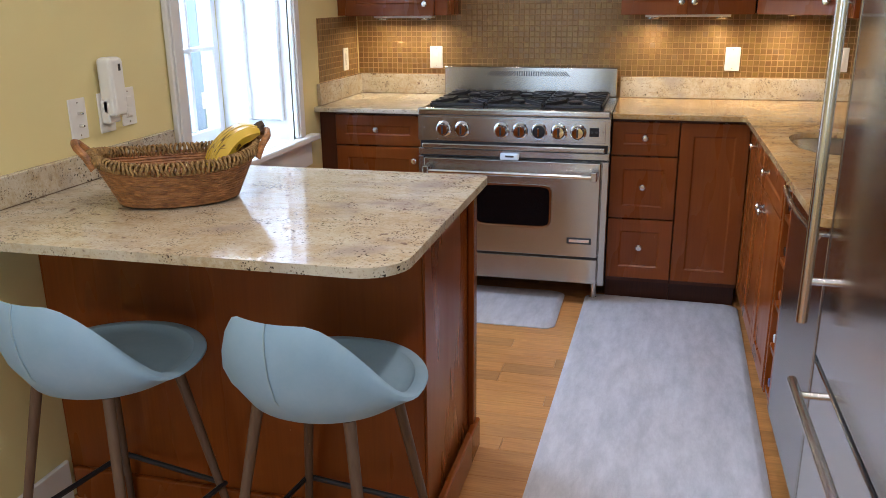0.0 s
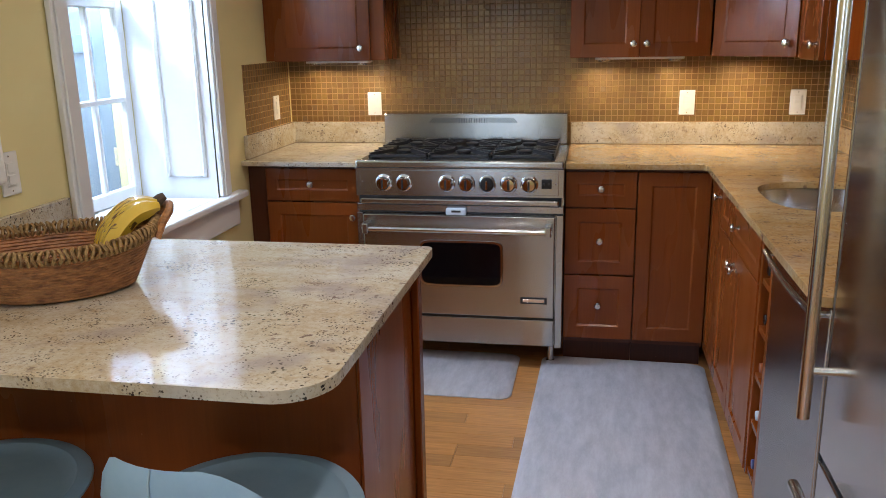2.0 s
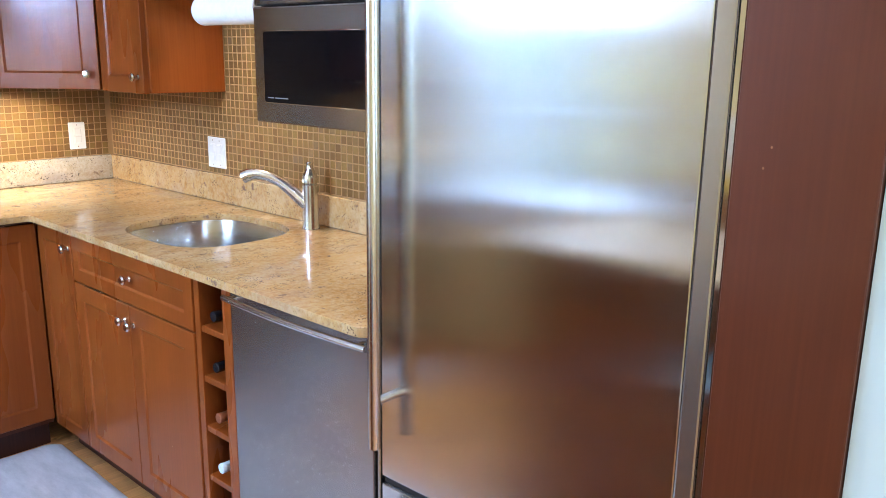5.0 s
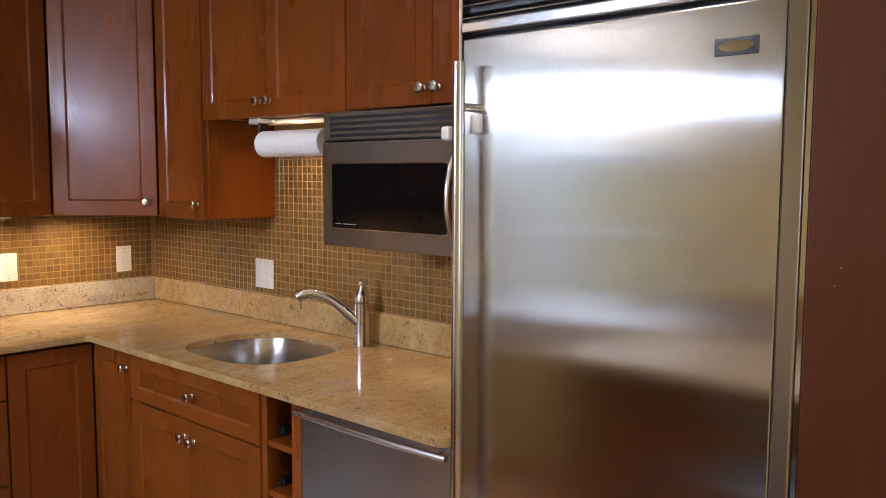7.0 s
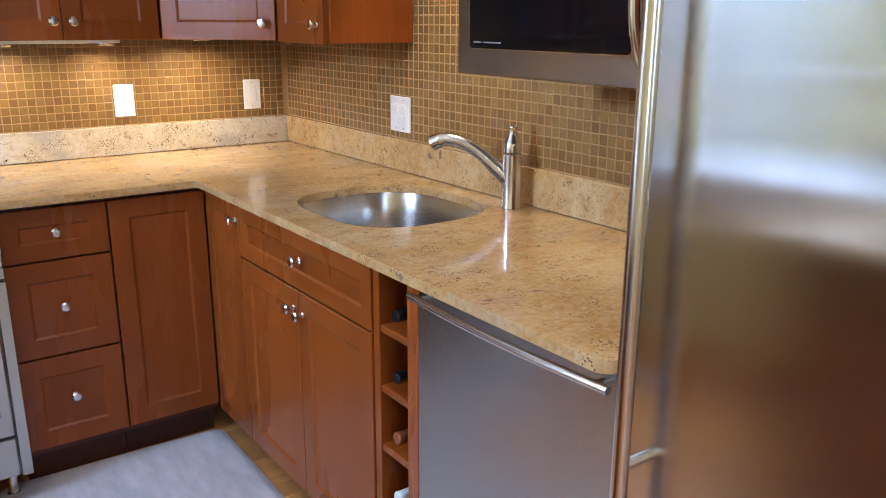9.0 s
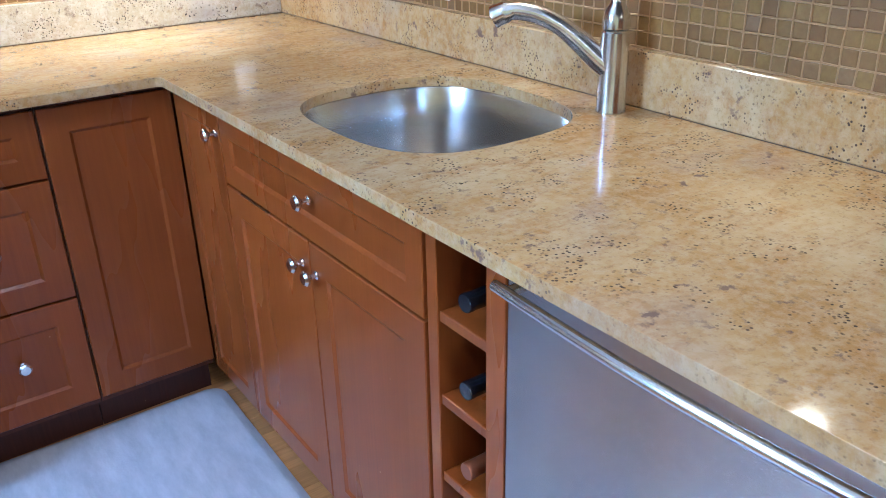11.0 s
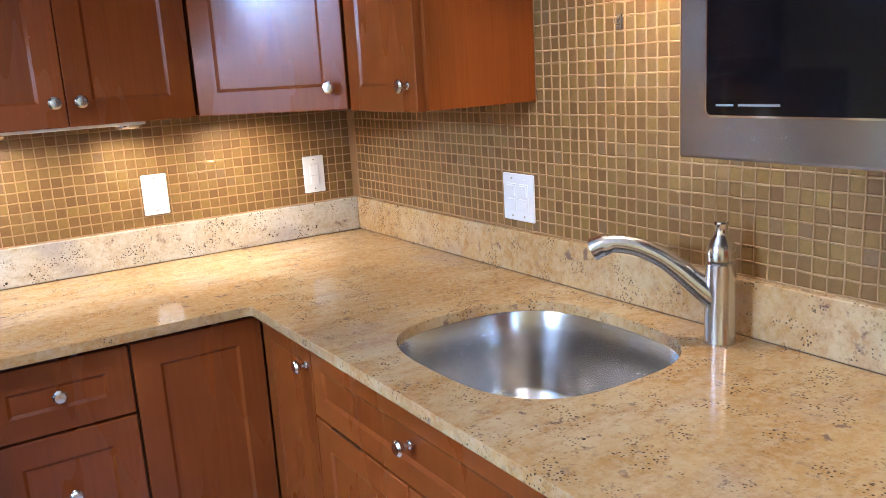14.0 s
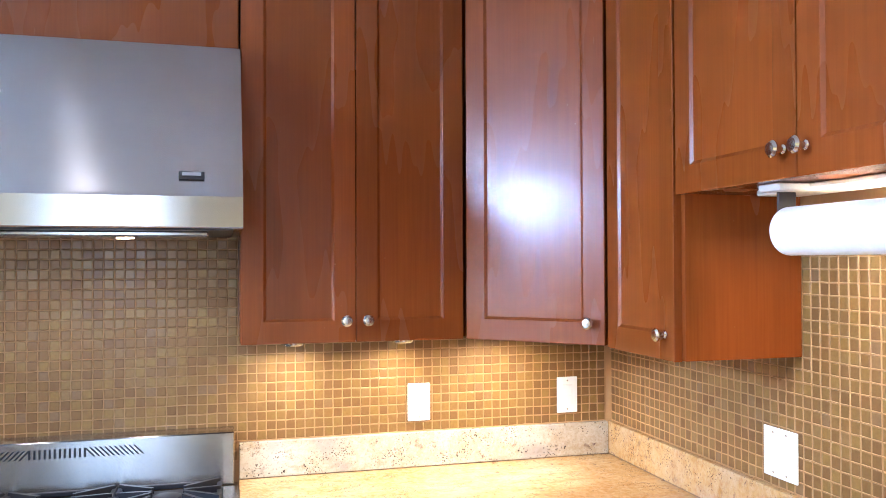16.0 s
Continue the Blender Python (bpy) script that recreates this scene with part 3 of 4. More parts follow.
# wine rack
w = 0.18
rack = thing("wine_rack", side_unit(-1.626), "cherry wine rack column with five square cubbies", "wine rack")
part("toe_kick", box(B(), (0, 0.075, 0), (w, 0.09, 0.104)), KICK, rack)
for a, b in ((0.0, 0.026), (0.139, w)):
    part("side_panel", box(B(), (a, 0.004, 0.105), (b, 0.57, ZC - 0.001), 0.0015), WOOD, rack)
# darker colour stands for the shade deep in the cubbies
part("back_panel", box(B(), (0.026, 0.56, 0.105), (0.139, 0.57, ZC - 0.002)), WOOD_SHADED, rack)
shelf_z = [0.116, 0.277, 0.43, 0.58, 0.727]
for z in shelf_z:
    part("shelf", box(B(), (0.026, 0.008, z), (0.139, 0.56, z + 0.018), 0.0015), WOOD, rack)
for z, foil in zip(shelf_z, (FOIL_BLUE, FOIL_WHITE, FOIL_COPPER, FOIL_BLACK, FOIL_BLACK)):
    label = {"blue_foil": "wine bottle with a blue foil neck", "pale_foil": "wine bottle with a pale grey foil neck", "copper_foil": "wine bottle with a copper foil neck"}.get(foil.name, "wine bottle with a black foil neck")
    bt = thing("wine_bottle", side_unit(-1.626) @ pose(0.086, 0.008, z + 0.0565, -90, 0, 0), label + " lying in the rack", "bottle", "bottles in the wine rack")
    part("glass", lathe(B(), [(0, 0.075), (0.0135, 0.076), (0.0135, 0.1), (0.02, 0.13), (0.037, 0.17), (0.038, 0.36), (0.034, 0.37), (0, 0.365)], 20), BOTTLE, bt, smooth=True)
    part("foil", lathe(B(), [(0, 0.0), (0.0135, 0.0), (0.0148, 0.002), (0.0148, 0.01), (0.0142, 0.012), (0.0142, 0.075), (0.0, 0.076)], 20), foil, bt, smooth=True)

# dishwasher
dw = thing("dishwasher", side_unit(-1.808), "stainless steel dishwasher with a curved bar handle", "dishwasher")
part("body", box(B(), (0.002, 0.03, 0.1), (0.55, 0.58, ZC - 0.004)), STEEL_DARK, dw)
part("toe_kick", box(B(), (0.002, 0.07, 0.0), (0.55, 0.085, 0.1)), BLACK, dw)
door = part("door", box(B(), (0.004, 0.0, 0.115), (0.549, 0.03, 0.886), 0.004, 2), STEEL, dw)
pts = [(0.012 + 0.54 * i / 20, -0.026 - 0.013 * math.sin(math.pi * i / 20), 0.868) for i in range(21)]
part("handle", tube(B(), pts, 0.008, 14), NICKEL, door, "brushed steel bar handle", True)
for x in (0.035, 0.525):
    part("handle_post", tube(B(), [(x, 0.0, 0.868), (x, -0.028, 0.868)], 0.007, 12), NICKEL, door, smooth=True)

# worktops
sink_hole = superellipse(-0.318, -1.25, 0.222, 0.256, 2.9)
outer = [(-0.001, YB - 0.001), (-0.001, -2.36)] + arc(-0.607, -2.33, 0.03, 270, 180, 6) + arc(-0.653, -0.638, 0.016, 0, 90, 5) + [(-1.208, -0.622), (-1.208, YB - 0.001)]
bm = outline_slab(B(), outer, [sink_hole], ZC, CT)
top = solid("granite_worktop", bm, GRANITE_GOLD, "polished golden granite worktop with an undermount sink cut-out", "worktop")
bv = top.modifiers.new("edge", "BEVEL")
bv.width, bv.segments, bv.limit_method, bv.angle_limit = 0.004, 2, "ANGLE", radians(50)
bm = outline_slab(B(), [(LX + 0.001, YB - 0.001), (LX + 0.001, -0.64), (-2.118, -0.64), (-2.118, YB - 0.001)], [], ZC, CT)
top = solid("granite_worktop", bm, GRANITE, "short polished granite worktop beside the range", "worktop")
bv = top.modifiers.new("edge", "BEVEL")
bv.width, bv.segments, bv.limit_method, bv.angle_limit = 0.004, 2, "ANGLE", radians(50)
SPL = 1.021
for a, b in (((-1.206, YB - 0.02, CT + 0.001), (-0.021, YB - 0.0005, SPL)), ((-0.02, -2.36, CT + 0.001), (-0.0005, YB - 0.0005, SPL)), ((LX + 0.022, YB - 0.02, CT + 0.001), (-2.13, YB - 0.0005, SPL)),
             ((LX + 0.001, -0.59, CT + 0.001), (LX + 0.021, YB - 0.0005, SPL)), ((LX + 0.001, -2.95, CT + 0.001), (LX + 0.021, -1.9, SPL - 0.024))):
    up = thing("granite_upstand", pose((a[0] + b[0]) / 2, (a[1] + b[1]) / 2, CT), "granite upstand along the back of the worktop", "backsplash", "granite upstands")
    lo = (a[0] - (a[0] + b[0]) / 2, a[1] - (a[1] + b[1]) / 2)
    part("slab", box(B(), (*lo, 0.002), (-lo[0], -lo[1], b[2] - CT), 0.002), GRANITE if a[1] != -2.36 else GRANITE_GOLD, up)
    # brown strip puts the joint's sealant and its shadow line into one colour
    part("shaded_sealant", box(B(), (lo[0] + 0.002, lo[1] + 0.002, 0.0003), (-lo[0] - 0.002, -lo[1] - 0.002, 0.0019)), SEALANT_SHADE, up, "thin brown strip for the sealant joint and its shadow")

# sink
sk = thing("kitchen_sink", pose(-0.318, -1.25, ZC), "single-bowl undermount stainless steel sink", "sink")
rings = []
for f, z in ((1.06, -0.0005), (1.012, -0.0005), (1.005, -0.004), (0.985, -0.1), (0.965, -0.17), (0.93, -0.192), (0.85, -0.205), (0.5, -0.211), (0.14, -0.214)):
    rings.append([(x, y, z) for x, y in superellipse(0, 0, 0.222 * f, 0.256 * f, 2.9)])
part("bowl", loft(B(), rings, False, False), SINK_STEEL, sk, smooth=True)
part("drain", lathe(B(), [(0.0, -0.222), (0.03, -0.222), (0.036, -0.213), (0.046, -0.21), (0.046, -0.216), (0.0, -0.23)], 28), NICKEL, sk, smooth=True)

# tap
tap = thing("kitchen_tap", pose(-0.074, -1.48, CT + 0.0005, 0, 0, 126), "brushed nickel pull-out kitchen tap", "tap")
part("body", lathe(B(), [(0, 0), (0.029, 0), (0.029, 0.004), (0.027, 0.01), (0.027, 0.1), (0.0265, 0.12), (0.026, 0.146), (0.022, 0.1505), (0.0, 0.152)], 28), NICKEL, tap, smooth=True)
part("lever_hub", lathe(B(), [(0, 0.1525), (0.0255, 0.1525), (0.0258, 0.166), (0.0225, 0.182), (0.0145, 0.194), (0.0118, 0.203), (0.0115, 0.213), (0.0135, 0.2175), (0.012, 0.2205), (0, 0.221)], 24), NICKEL, tap, smooth=True)
sp = []
ctrl = [(0.0, 0.075), (0.035, 0.1), (0.075, 0.137), (0.12, 0.165), (0.165, 0.178), (0.2, 0.176), (0.228, 0.162)]
for i in range(len(ctrl) - 1):
    for k in range(4):
        f = k / 4
        sp.append((ctrl[i][0] * (1 - f) + ctrl[i + 1][0] * f, 0, ctrl[i][1] * (1 - f) + ctrl[i + 1][1] * f))
sp.append((0.228, 0, 0.162))
sp = [tuple(sum(sp[max(0, min(len(sp) - 1, i + j))][c] for j in (-2, -1, 0, 1, 2)) / 5 for c in range(3)) for i in range(len(sp))]
rad = [0.025 - 0.007 * min(1, i / 10) + (0.0035 if i > 19 else 0.0) + (0.001 if i > 22 else 0) for i in range(len(sp))]
part("spout", tube(B(), sp, rad, 16), NICKEL, tap, smooth=True)

# wall cabinets
UF = -0.318                 # door faces along the sink wall
UG = UF + YB                # and along the range wall
w = 0.604
wall_cabinet(back_unit(-1.21, UG), w, 0.314, UB, UT, [("door", G, w / 2 - 0.001, UB, UT, (w / 2 - 0.028, UB + 0.058)), ("door", w / 2 + 0.001, w - G, UB, UT, (w / 2 + 0.03, UB + 0.058))], "two-door cherry wall cabinet beside the hood")
w = 0.588
wall_cabinet(back_unit(LX + 0.002, UG), w, 0.314, UB, UT, [("door", 0.05, w - 0.066, UB, UT, (w - 0.11, UB + 0.058))], "cherry wall cabinet over the short worktop")
dl = 0.29 * math.sqrt(2)
corner = thing("wall_cabinet", pose(-0.606, UG, 0, 0, 0, -45), "diagonal cherry corner wall cabinet with one glossy door", "cabinet", "wall cabinets")
bm = B()
inv = pose(-0.606, UG, 0, 0, 0, -45).inverted()
tri = [(inv @ Vector((x, y, 0)))[:2] for x, y in ((-0.588, UG - 0.002), (UF - 0.002, -0.588 + YB), (UF - 0.002, -0.604 + YB), (-0.002, -0.604 + YB), (-0.002, YB - 0.002), (-0.604, YB - 0.002), (-0.604, UG - 0.002))]
tri = [(x, max(y, 0.021)) for x, y in tri]
loft(bm, [[(x, y, UB + 0.002) for x, y in tri], [(x, y, UT) for x, y in tri]])
part("body", bm, WOOD, corner)
shaker(corner, "door", 0.006, dl - 0.006, UB, UT, (dl - 0.045, UB + 0.056))
w = 0.325
wall_cabinet(side_unit(-0.578, UF), w, 0.314, UB - 0.004, UT, [("door", G, w - 0.012, UB - 0.004, UT, (w - 0.045, UB + 0.053))], "narrow cherry wall cabinet in the corner")
w = 0.776
Z2 = 1.692
wall_cabinet(side_unit(-0.905, -0.322), w, 0.318, Z2, UT, [("door", G, 0.381, Z2, UT, (0.352, Z2 + 0.05)), ("door", 0.384, w - G, Z2, UT, (0.408, Z2 + 0.05))], "short two-door cherry wall cabinet over the sink")
w = 0.684
wall_cabinet(side_unit(-1.682, -0.322), w, 0.318, Z2, UT, [("door", G, 0.346, Z2, UT, (0.32, Z2 + 0.045)), ("door", 0.349, w - G, Z2, UT, (0.374, Z2 + 0.045))], "short two-door cherry wall cabinet over the microwave")
over = thing("wall_cabinet", back_unit(-2.076, UG), "plain cherry panel above the range hood", "cabinet", "wall cabinets")
part("front_panel", box(B(), (0.002, 0.0, 2.1), (0.862, 0.02, UT), 0.002), WOOD, over)
part("body", box(B(), (0.002, 0.021, 2.102), (0.862, 0.314, UT)), WOOD_SHADED, over)

# lamps under the cabinets
for xa, xb in ((-2.5, -2.18), (-1.1, -0.7)):
    bar = thing("light_bar", pose((xa + xb) / 2, -0.1, UB), "slim white fitting under the wall cabinet", "lamp", "light bars under the wall cabinets")
    part("housing", box(B(), ((xa - xb) / 2, -0.036, -0.014), ((xb - xa) / 2, 0.036, 0.0015), 0.002), WHITE_PLASTIC, bar)
UL = UB - 0.0145
for x, y, z, r in ((-2.46, -0.1, UL, 0.03), (-2.22, -0.1, UL, 0.03), (-1.06, -0.1, UL, 0.03), (-0.74, -0.1, UL, 0.03), (-0.42, -0.15, UB, 0.03)):
    lamp = thing("puck_light", pose(x, y, z - 0.009), "small round lit lamp under the wall cabinet", "lamp", "lamps under the wall cabinets")
    part("housing", lathe(B(), [(r - 0.004, 0.0), (r, 0.0), (r + 0.003, 0.004), (r + 0.003, 0.0105), (r - 0.004, 0.0105)], 24), NICKEL, lamp, smooth=True)
    part("lens", lathe(B(), [(0, 0.003), (r - 0.004, 0.003), (r - 0.004, 0.006), (0, 0.006)], 24), LAMP_GLOW, lamp)
strip = thing("strip_light", pose(-0.17, -1.3, Z2), "white strip lamp under the short wall cabinet", "lamp")
part("housing", box(B(), (-0.05, -0.26, -0.012), (0.05, 0.26, 0.0), 0.003), WHITE_PLASTIC, strip)
for x, y in ((-1.6, -1.45), (-0.95, -2.6), (-1.75, -3.3), (-1.1, -4.6), (-2.1, -4.9)):
    can = thing("ceiling_light", pose(x, y, CEIL), "recessed round ceiling light", "lamp", "ceiling lights")
    part("trim_ring", lathe(B(), [(0.062, -0.012), (0.075, -0.006), (0.078, 0.0), (0.062, 0.0)], 28), WHITE_PAINT, can, smooth=True)


def lettering(parent, text, m, size, mat, depth=0.0006, name="lettering"):
    cu = bpy.data.curves.new(name, "FONT")
    cu.body, cu.size, cu.extrude, cu.align_x, cu.align_y = text, size, depth, "CENTER", "CENTER"
    ob = new(name, cu)
    ob.parent = parent
    ob.matrix_basis = m
    cu.materials.append(mat)
    return ob


# ---- range ----
RW = 0.9
rg = thing("kitchen_range", pose(-2.111, -0.67, 0), "stainless steel six-burner range with an oven", "range")
part("body", box(B(), (0.0, 0.03, 0.105), (RW, 0.7, 0.905)), STEEL, rg)
bm = box(B(), (0, -0.012, 0.898), (RW, 0.03, 0.93), 0.009, 3)
part("bullnose", bm, STEEL, rg)
part("cooktop", box(B(), (0.0, 0.0305, 0.9055), (RW, 0.6, 0.922), 0.002), STEEL, rg)
part("drip_tray", box(B(), (0.04, 0.05, 0.9221), (RW - 0.04, 0.585, 0.926), 0.001), STEEL_DARK, rg)
panel = part("control_panel", box(B(), (0, -0.004, 0.775), (RW, 0.03, 0.8975), 0.002), STEEL, rg)
part("panel_plate", box(B(), (0.022, -0.008, 0.787), (RW - 0.022, -0.0042, 0.888), 0.001), STEEL, panel)
part("vent_rail", box(B(), (0.02, -0.02, 0.742), (RW - 0.02, 0.03, 0.766), 0.006, 2), STEEL, rg)
part("vent_gap", box(B(), (0.01, 0.01, 0.70), (RW - 0.01, 0.031, 0.775)), BLACK, rg)
part("lower_rail", box(B(), (0.0, -0.002, 0.706), (RW, 0.0305, 0.738), 0.003), STEEL, rg)
for i, x in enumerate((0.128, 0.217, 0.404, 0.49, 0.579, 0.67, 0.756)):
    bez = part("bezel", lathe(B(), [(0, 0), (0.036, 0), (0.037, 0.004), (0.03, 0.009), (0.0, 0.009)], 28, pose(x, -0.0082, 0.834, 90)), CHROME, panel, smooth=True)
    dark = i == 4
    part("dial", lathe(B(), [(0, 0.009), (0.027, 0.009), (0.03, 0.014), (0.029, 0.03), (0.024, 0.037), (0.0, 0.039)], 28, pose(x, -0.0082, 0.834, 90)), BLACK if dark else CHROME, bez, "black dial" if dark else "", True)
    part("pointer", box(B(), (x - 0.004, -0.05, 0.815), (x + 0.004, -0.046, 0.853), 0.001), CHROME if dark else STEEL_DARK, bez)
sw = part("switch", box(B(), (0.807, -0.012, 0.816), (0.849, -0.0083, 0.856), 0.001), BLACK, panel)
for x in (0.817, 0.838):
    part("switch_button", lathe(B(), [(0, 0), (0.005, 0), (0.004, 0.004), (0, 0.004)], 10, pose(x, -0.012, 0.836, 90)), STEEL_DARK, sw)
for x in (0.032, 0.868):
    part("screw", lathe(B(), [(0, 0), (0.004, 0), (0.003, 0.002), (0, 0.003)], 10, pose(x, -0.008, 0.837, 90)), CHROME, panel)
od = part("oven_door", box(B(), (0.03, -0.018, 0.245), (RW - 0.035, 0.0295, 0.695), 0.004, 2), STEEL, rg)
bm = loft(B(), [[(x, -0.0185, z) for x, z in superellipse(0.462, 0.482, 0.184, 0.105, 9, 64)], [(x, -0.0225, z) for x, z in superellipse(0.462, 0.482, 0.182, 0.103, 9, 64)]])
part("window_trim", bm, CHROME, od)
bm = loft(B(), [[(x, -0.0226, z) for x, z in superellipse(0.462, 0.482, 0.174, 0.095, 9, 64)], [(x, -0.0245, z) for x, z in superellipse(0.462, 0.482, 0.173, 0.094, 9, 64)]])
part("oven_window", bm, BLACK_GLASS, od)
h = part("oven_handle", tube(B(), [(0.04, -0.075, 0.642), (RW - 0.045, -0.075, 0.642)], 0.0115, 16), NICKEL, od, "steel bar handle", True)
for x in (0.055, RW - 0.06):
    part("bracket", box(B(), (x - 0.014, -0.09, 0.622), (x + 0.014, -0.0185, 0.668), 0.005, 2), STEEL, h)
pl = part("name_plate", box(B(), (0.722, -0.0215, 0.31), (0.836, -0.0185, 0.34), 0.001), STEEL_DARK, od)
part("name_shape", box(B(), (0.732, -0.0225, 0.3175), (0.826, -0.0214, 0.3325), 0.001), CHROME, pl)
part("kick_panel", box(B(), (0.03, -0.01, 0.112), (RW - 0.035, 0.0295, 0.232), 0.003), STEEL, rg)
part("side_trim", box(B(), (RW - 0.03, -0.006, 0.105), (RW, 0.0295, 0.70), 0.002), STEEL, rg)
part("side_trim", box(B(), (0, -0.006, 0.105), (0.026, 0.0295, 0.70), 0.002), STEEL, rg)
part("door_gap", box(B(), (0.027, 0.0, 0.228), (RW - 0.032, 0.0298, 0.25)), BLACK, rg)
for x in (0.05, RW - 0.05):
    for y in (0.08, 0.6):
        part("foot", lathe(B(), [(0, 0), (0.02, 0), (0.02, 0.015), (0.014, 0.02), (0.014, 0.107), (0, 0.107)], 16, pose(x, y, 0)), NICKEL, rg, smooth=True)
bg = part("backguard", box(B(), (-0.022, 0.612, 0.9225), (RW - 0.01, 0.702, 1.07), 0.003), STEEL, rg)
for k in range(34):
    x = 0.22 + k * 0.0125
    lean = 0.012 if k < 11 else (-0.012 if k > 22 else 0.0)
    bm = B()
    q = [(x - lean, 1.025), (x + 0.005 - lean, 1.025), (x + 0.005 + lean, 1.05), (x + lean, 1.05)]
    loft(bm, [[(a, 0.6115, b) for a, b in q], [(a, 0.6105, b) for a, b in q]])
    part("vent_slot", bm, BLACK, bg)
for gi in range(3):
    gx = 0.045 + gi * 0.271
    gr = part("grate", box(B(), (gx, 0.055, 0.933), (gx + 0.012, 0.58, 0.946), 0.002), IRON, rg)
    bm = B()
    box(bm, (gx + 0.256, 0.055, 0.933), (gx + 0.268, 0.58, 0.946), 0.002)
    for y in (0.055, 0.31, 0.568):
        box(bm, (gx, y, 0.933), (gx + 0.268, y + 0.012, 0.946), 0.002)
    for x in (gx + 0.002, gx + 0.256):
        for y in (0.057, 0.568):
            box(bm, (x, y, 0.9262), (x + 0.01, y + 0.01, 0.934))
    part("grate_frame", bm, IRON, gr)
    for cy in (0.185, 0.445):
        for sx in (-1, 1):
            for sy in (-1, 1):
                for f in (0.35, 0.72):
                    bm = B()
                    cx = gx + 0.134
                    p0 = Vector((cx + sx * 0.13 * (1 if f > 0.5 else 0.98), cy + sy * 0.125 * (0.35 if f > 0.5 else 1.0), 0.954))
                    p1 = Vector((cx + sx * 0.04, cy + sy * 0.03 * (0.2 if f > 0.5 else 1.2), 0.962))
                    d = (p1 - p0).normalized()
                    s = Vector((-d.y, d.x, 0)) * 0.0055
                    u = Vector((0, 0, 0.016))
                    loft(bm, [[p + s - u, p - s - u, p - s, p + s] for p in (p0, p1)])
                    part("grate_finger", bm, IRON, gr)
        b = part("burner", lathe(B(), [(0, 0.926), (0.052, 0.926), (0.05, 0.934), (0.03, 0.936), (0.03, 0.941), (0.0, 0.942)], 24, pose(gx + 0.134, cy, 0)), STEEL_DARK, rg, smooth=True)
        part("burner_cap", lathe(B(), [(0, 0.942), (0.034, 0.942), (0.035, 0.948), (0.028, 0.951), (0, 0.952)], 24, pose(gx + 0.134, cy, 0)), IRON, b, smooth=True)
tm = thing("oven_timer", pose(-1.668, -0.69, 0.6965), "small white timer sitting on top of the oven door", "timer")
part("case", box(B(), (-0.044, -0.005, 0.0), (0.044, 0.017, 0.031), 0.007, 3), BLUE_WHITE, tm)
part("screen", box(B(), (-0.018, -0.0065, 0.014), (0.022, -0.005, 0.023), 0.0005), STEEL_DARK, tm)

# ---- hood ----
hd = thing("range_hood", pose(-2.076, 0, -0.012), "stainless steel canopy range hood", "range hood")
HW = 0.866
prof = [(YB - 0.004, 1.637), (-0.62, 1.637), (-0.622, 1.64), (-0.622, 1.706), (-0.616, 1.712), (-0.31, 2.11), (YB - 0.004, 2.11)]
bm = loft(B(), [[(x, y, z) for y, z in prof] for x in (0.0, HW)])
part("canopy", bm, STEEL, hd)
part("filter", box(B(), (0.02, -0.605, 1.634), (HW - 0.02, -0.05, 1.6368), 0.001), STEEL_DARK, hd)
part("lamp_bar", box(B(), (0.03, -0.52, 1.622), (HW - 0.075, -0.34, 1.6338), 0.003), STEEL, hd)
for x in (0.21, 0.6):
    part("lamp_lens", lathe(B(), [(0, -0.003), (0.018, -0.002), (0.02, 0.0), (0, 0.001)], 24, pose(x, -0.4, 1.6215)), LAMP_GLOW, hd)
bm = B()
pm = pose(0.757, -0.588, 1.7535, -34.2, 0, 0)
box(bm, (-0.027, -0.002, -0.011), (0.027, 0.001, 0.011), 0.001)
bmesh.ops.transform(bm, matrix=pm, verts=bm.verts)
bd = part("badge", bm, BLACK, hd, "small black badge with pale lettering shapes")
bm = B()
box(bm, (-0.02, -0.003, -0.002), (0.02, -0.002, 0.007), 0.0)
bmesh.ops.transform(bm, matrix=pm, verts=bm.verts)
part("badge_mark", bm, PRINT, bd)

# ---- microwave ----
mw = thing("microwave_oven", side_unit(-1.667, -0.396), "stainless steel over-the-counter microwave with a black window", "microwave")
MW, M0, M1 = 0.697, 1.293, 1.678
part("body", box(B(), (0.0, 0.03, M0 + 0.004), (MW, 0.392, M1), 0.003), STEEL_DARK, mw)
gv = part("vent_grille", box(B(), (0, 0.0, 1.599), (MW, 0.03, M1), 0.003), STEEL, mw)
for k in range(4):
    z = 1.609 + k * 0.0165
    part("vent_slot", box(B(), (0.03, -0.0008, z), (MW - 0.03, 0.003, z + 0.0085)), BLACK, gv)
dr = part("door", box(B(), (0, -0.004, M0), (MW, 0.03, 1.595), 0.004, 2), STEEL, mw)
def rounded(x0, x1, z0, z1, r, y):
    pts = arc(x1 - r, z1 - r, r, 0, 90, 5) + arc(x0 + r, z1 - r, r, 90, 180, 5) + arc(x0 + r, z0 + r, r, 180, 270, 5) + arc(x1 - r, z0 + r, r, 270, 360, 5)
    return [(x, y, z) for x, z in pts]


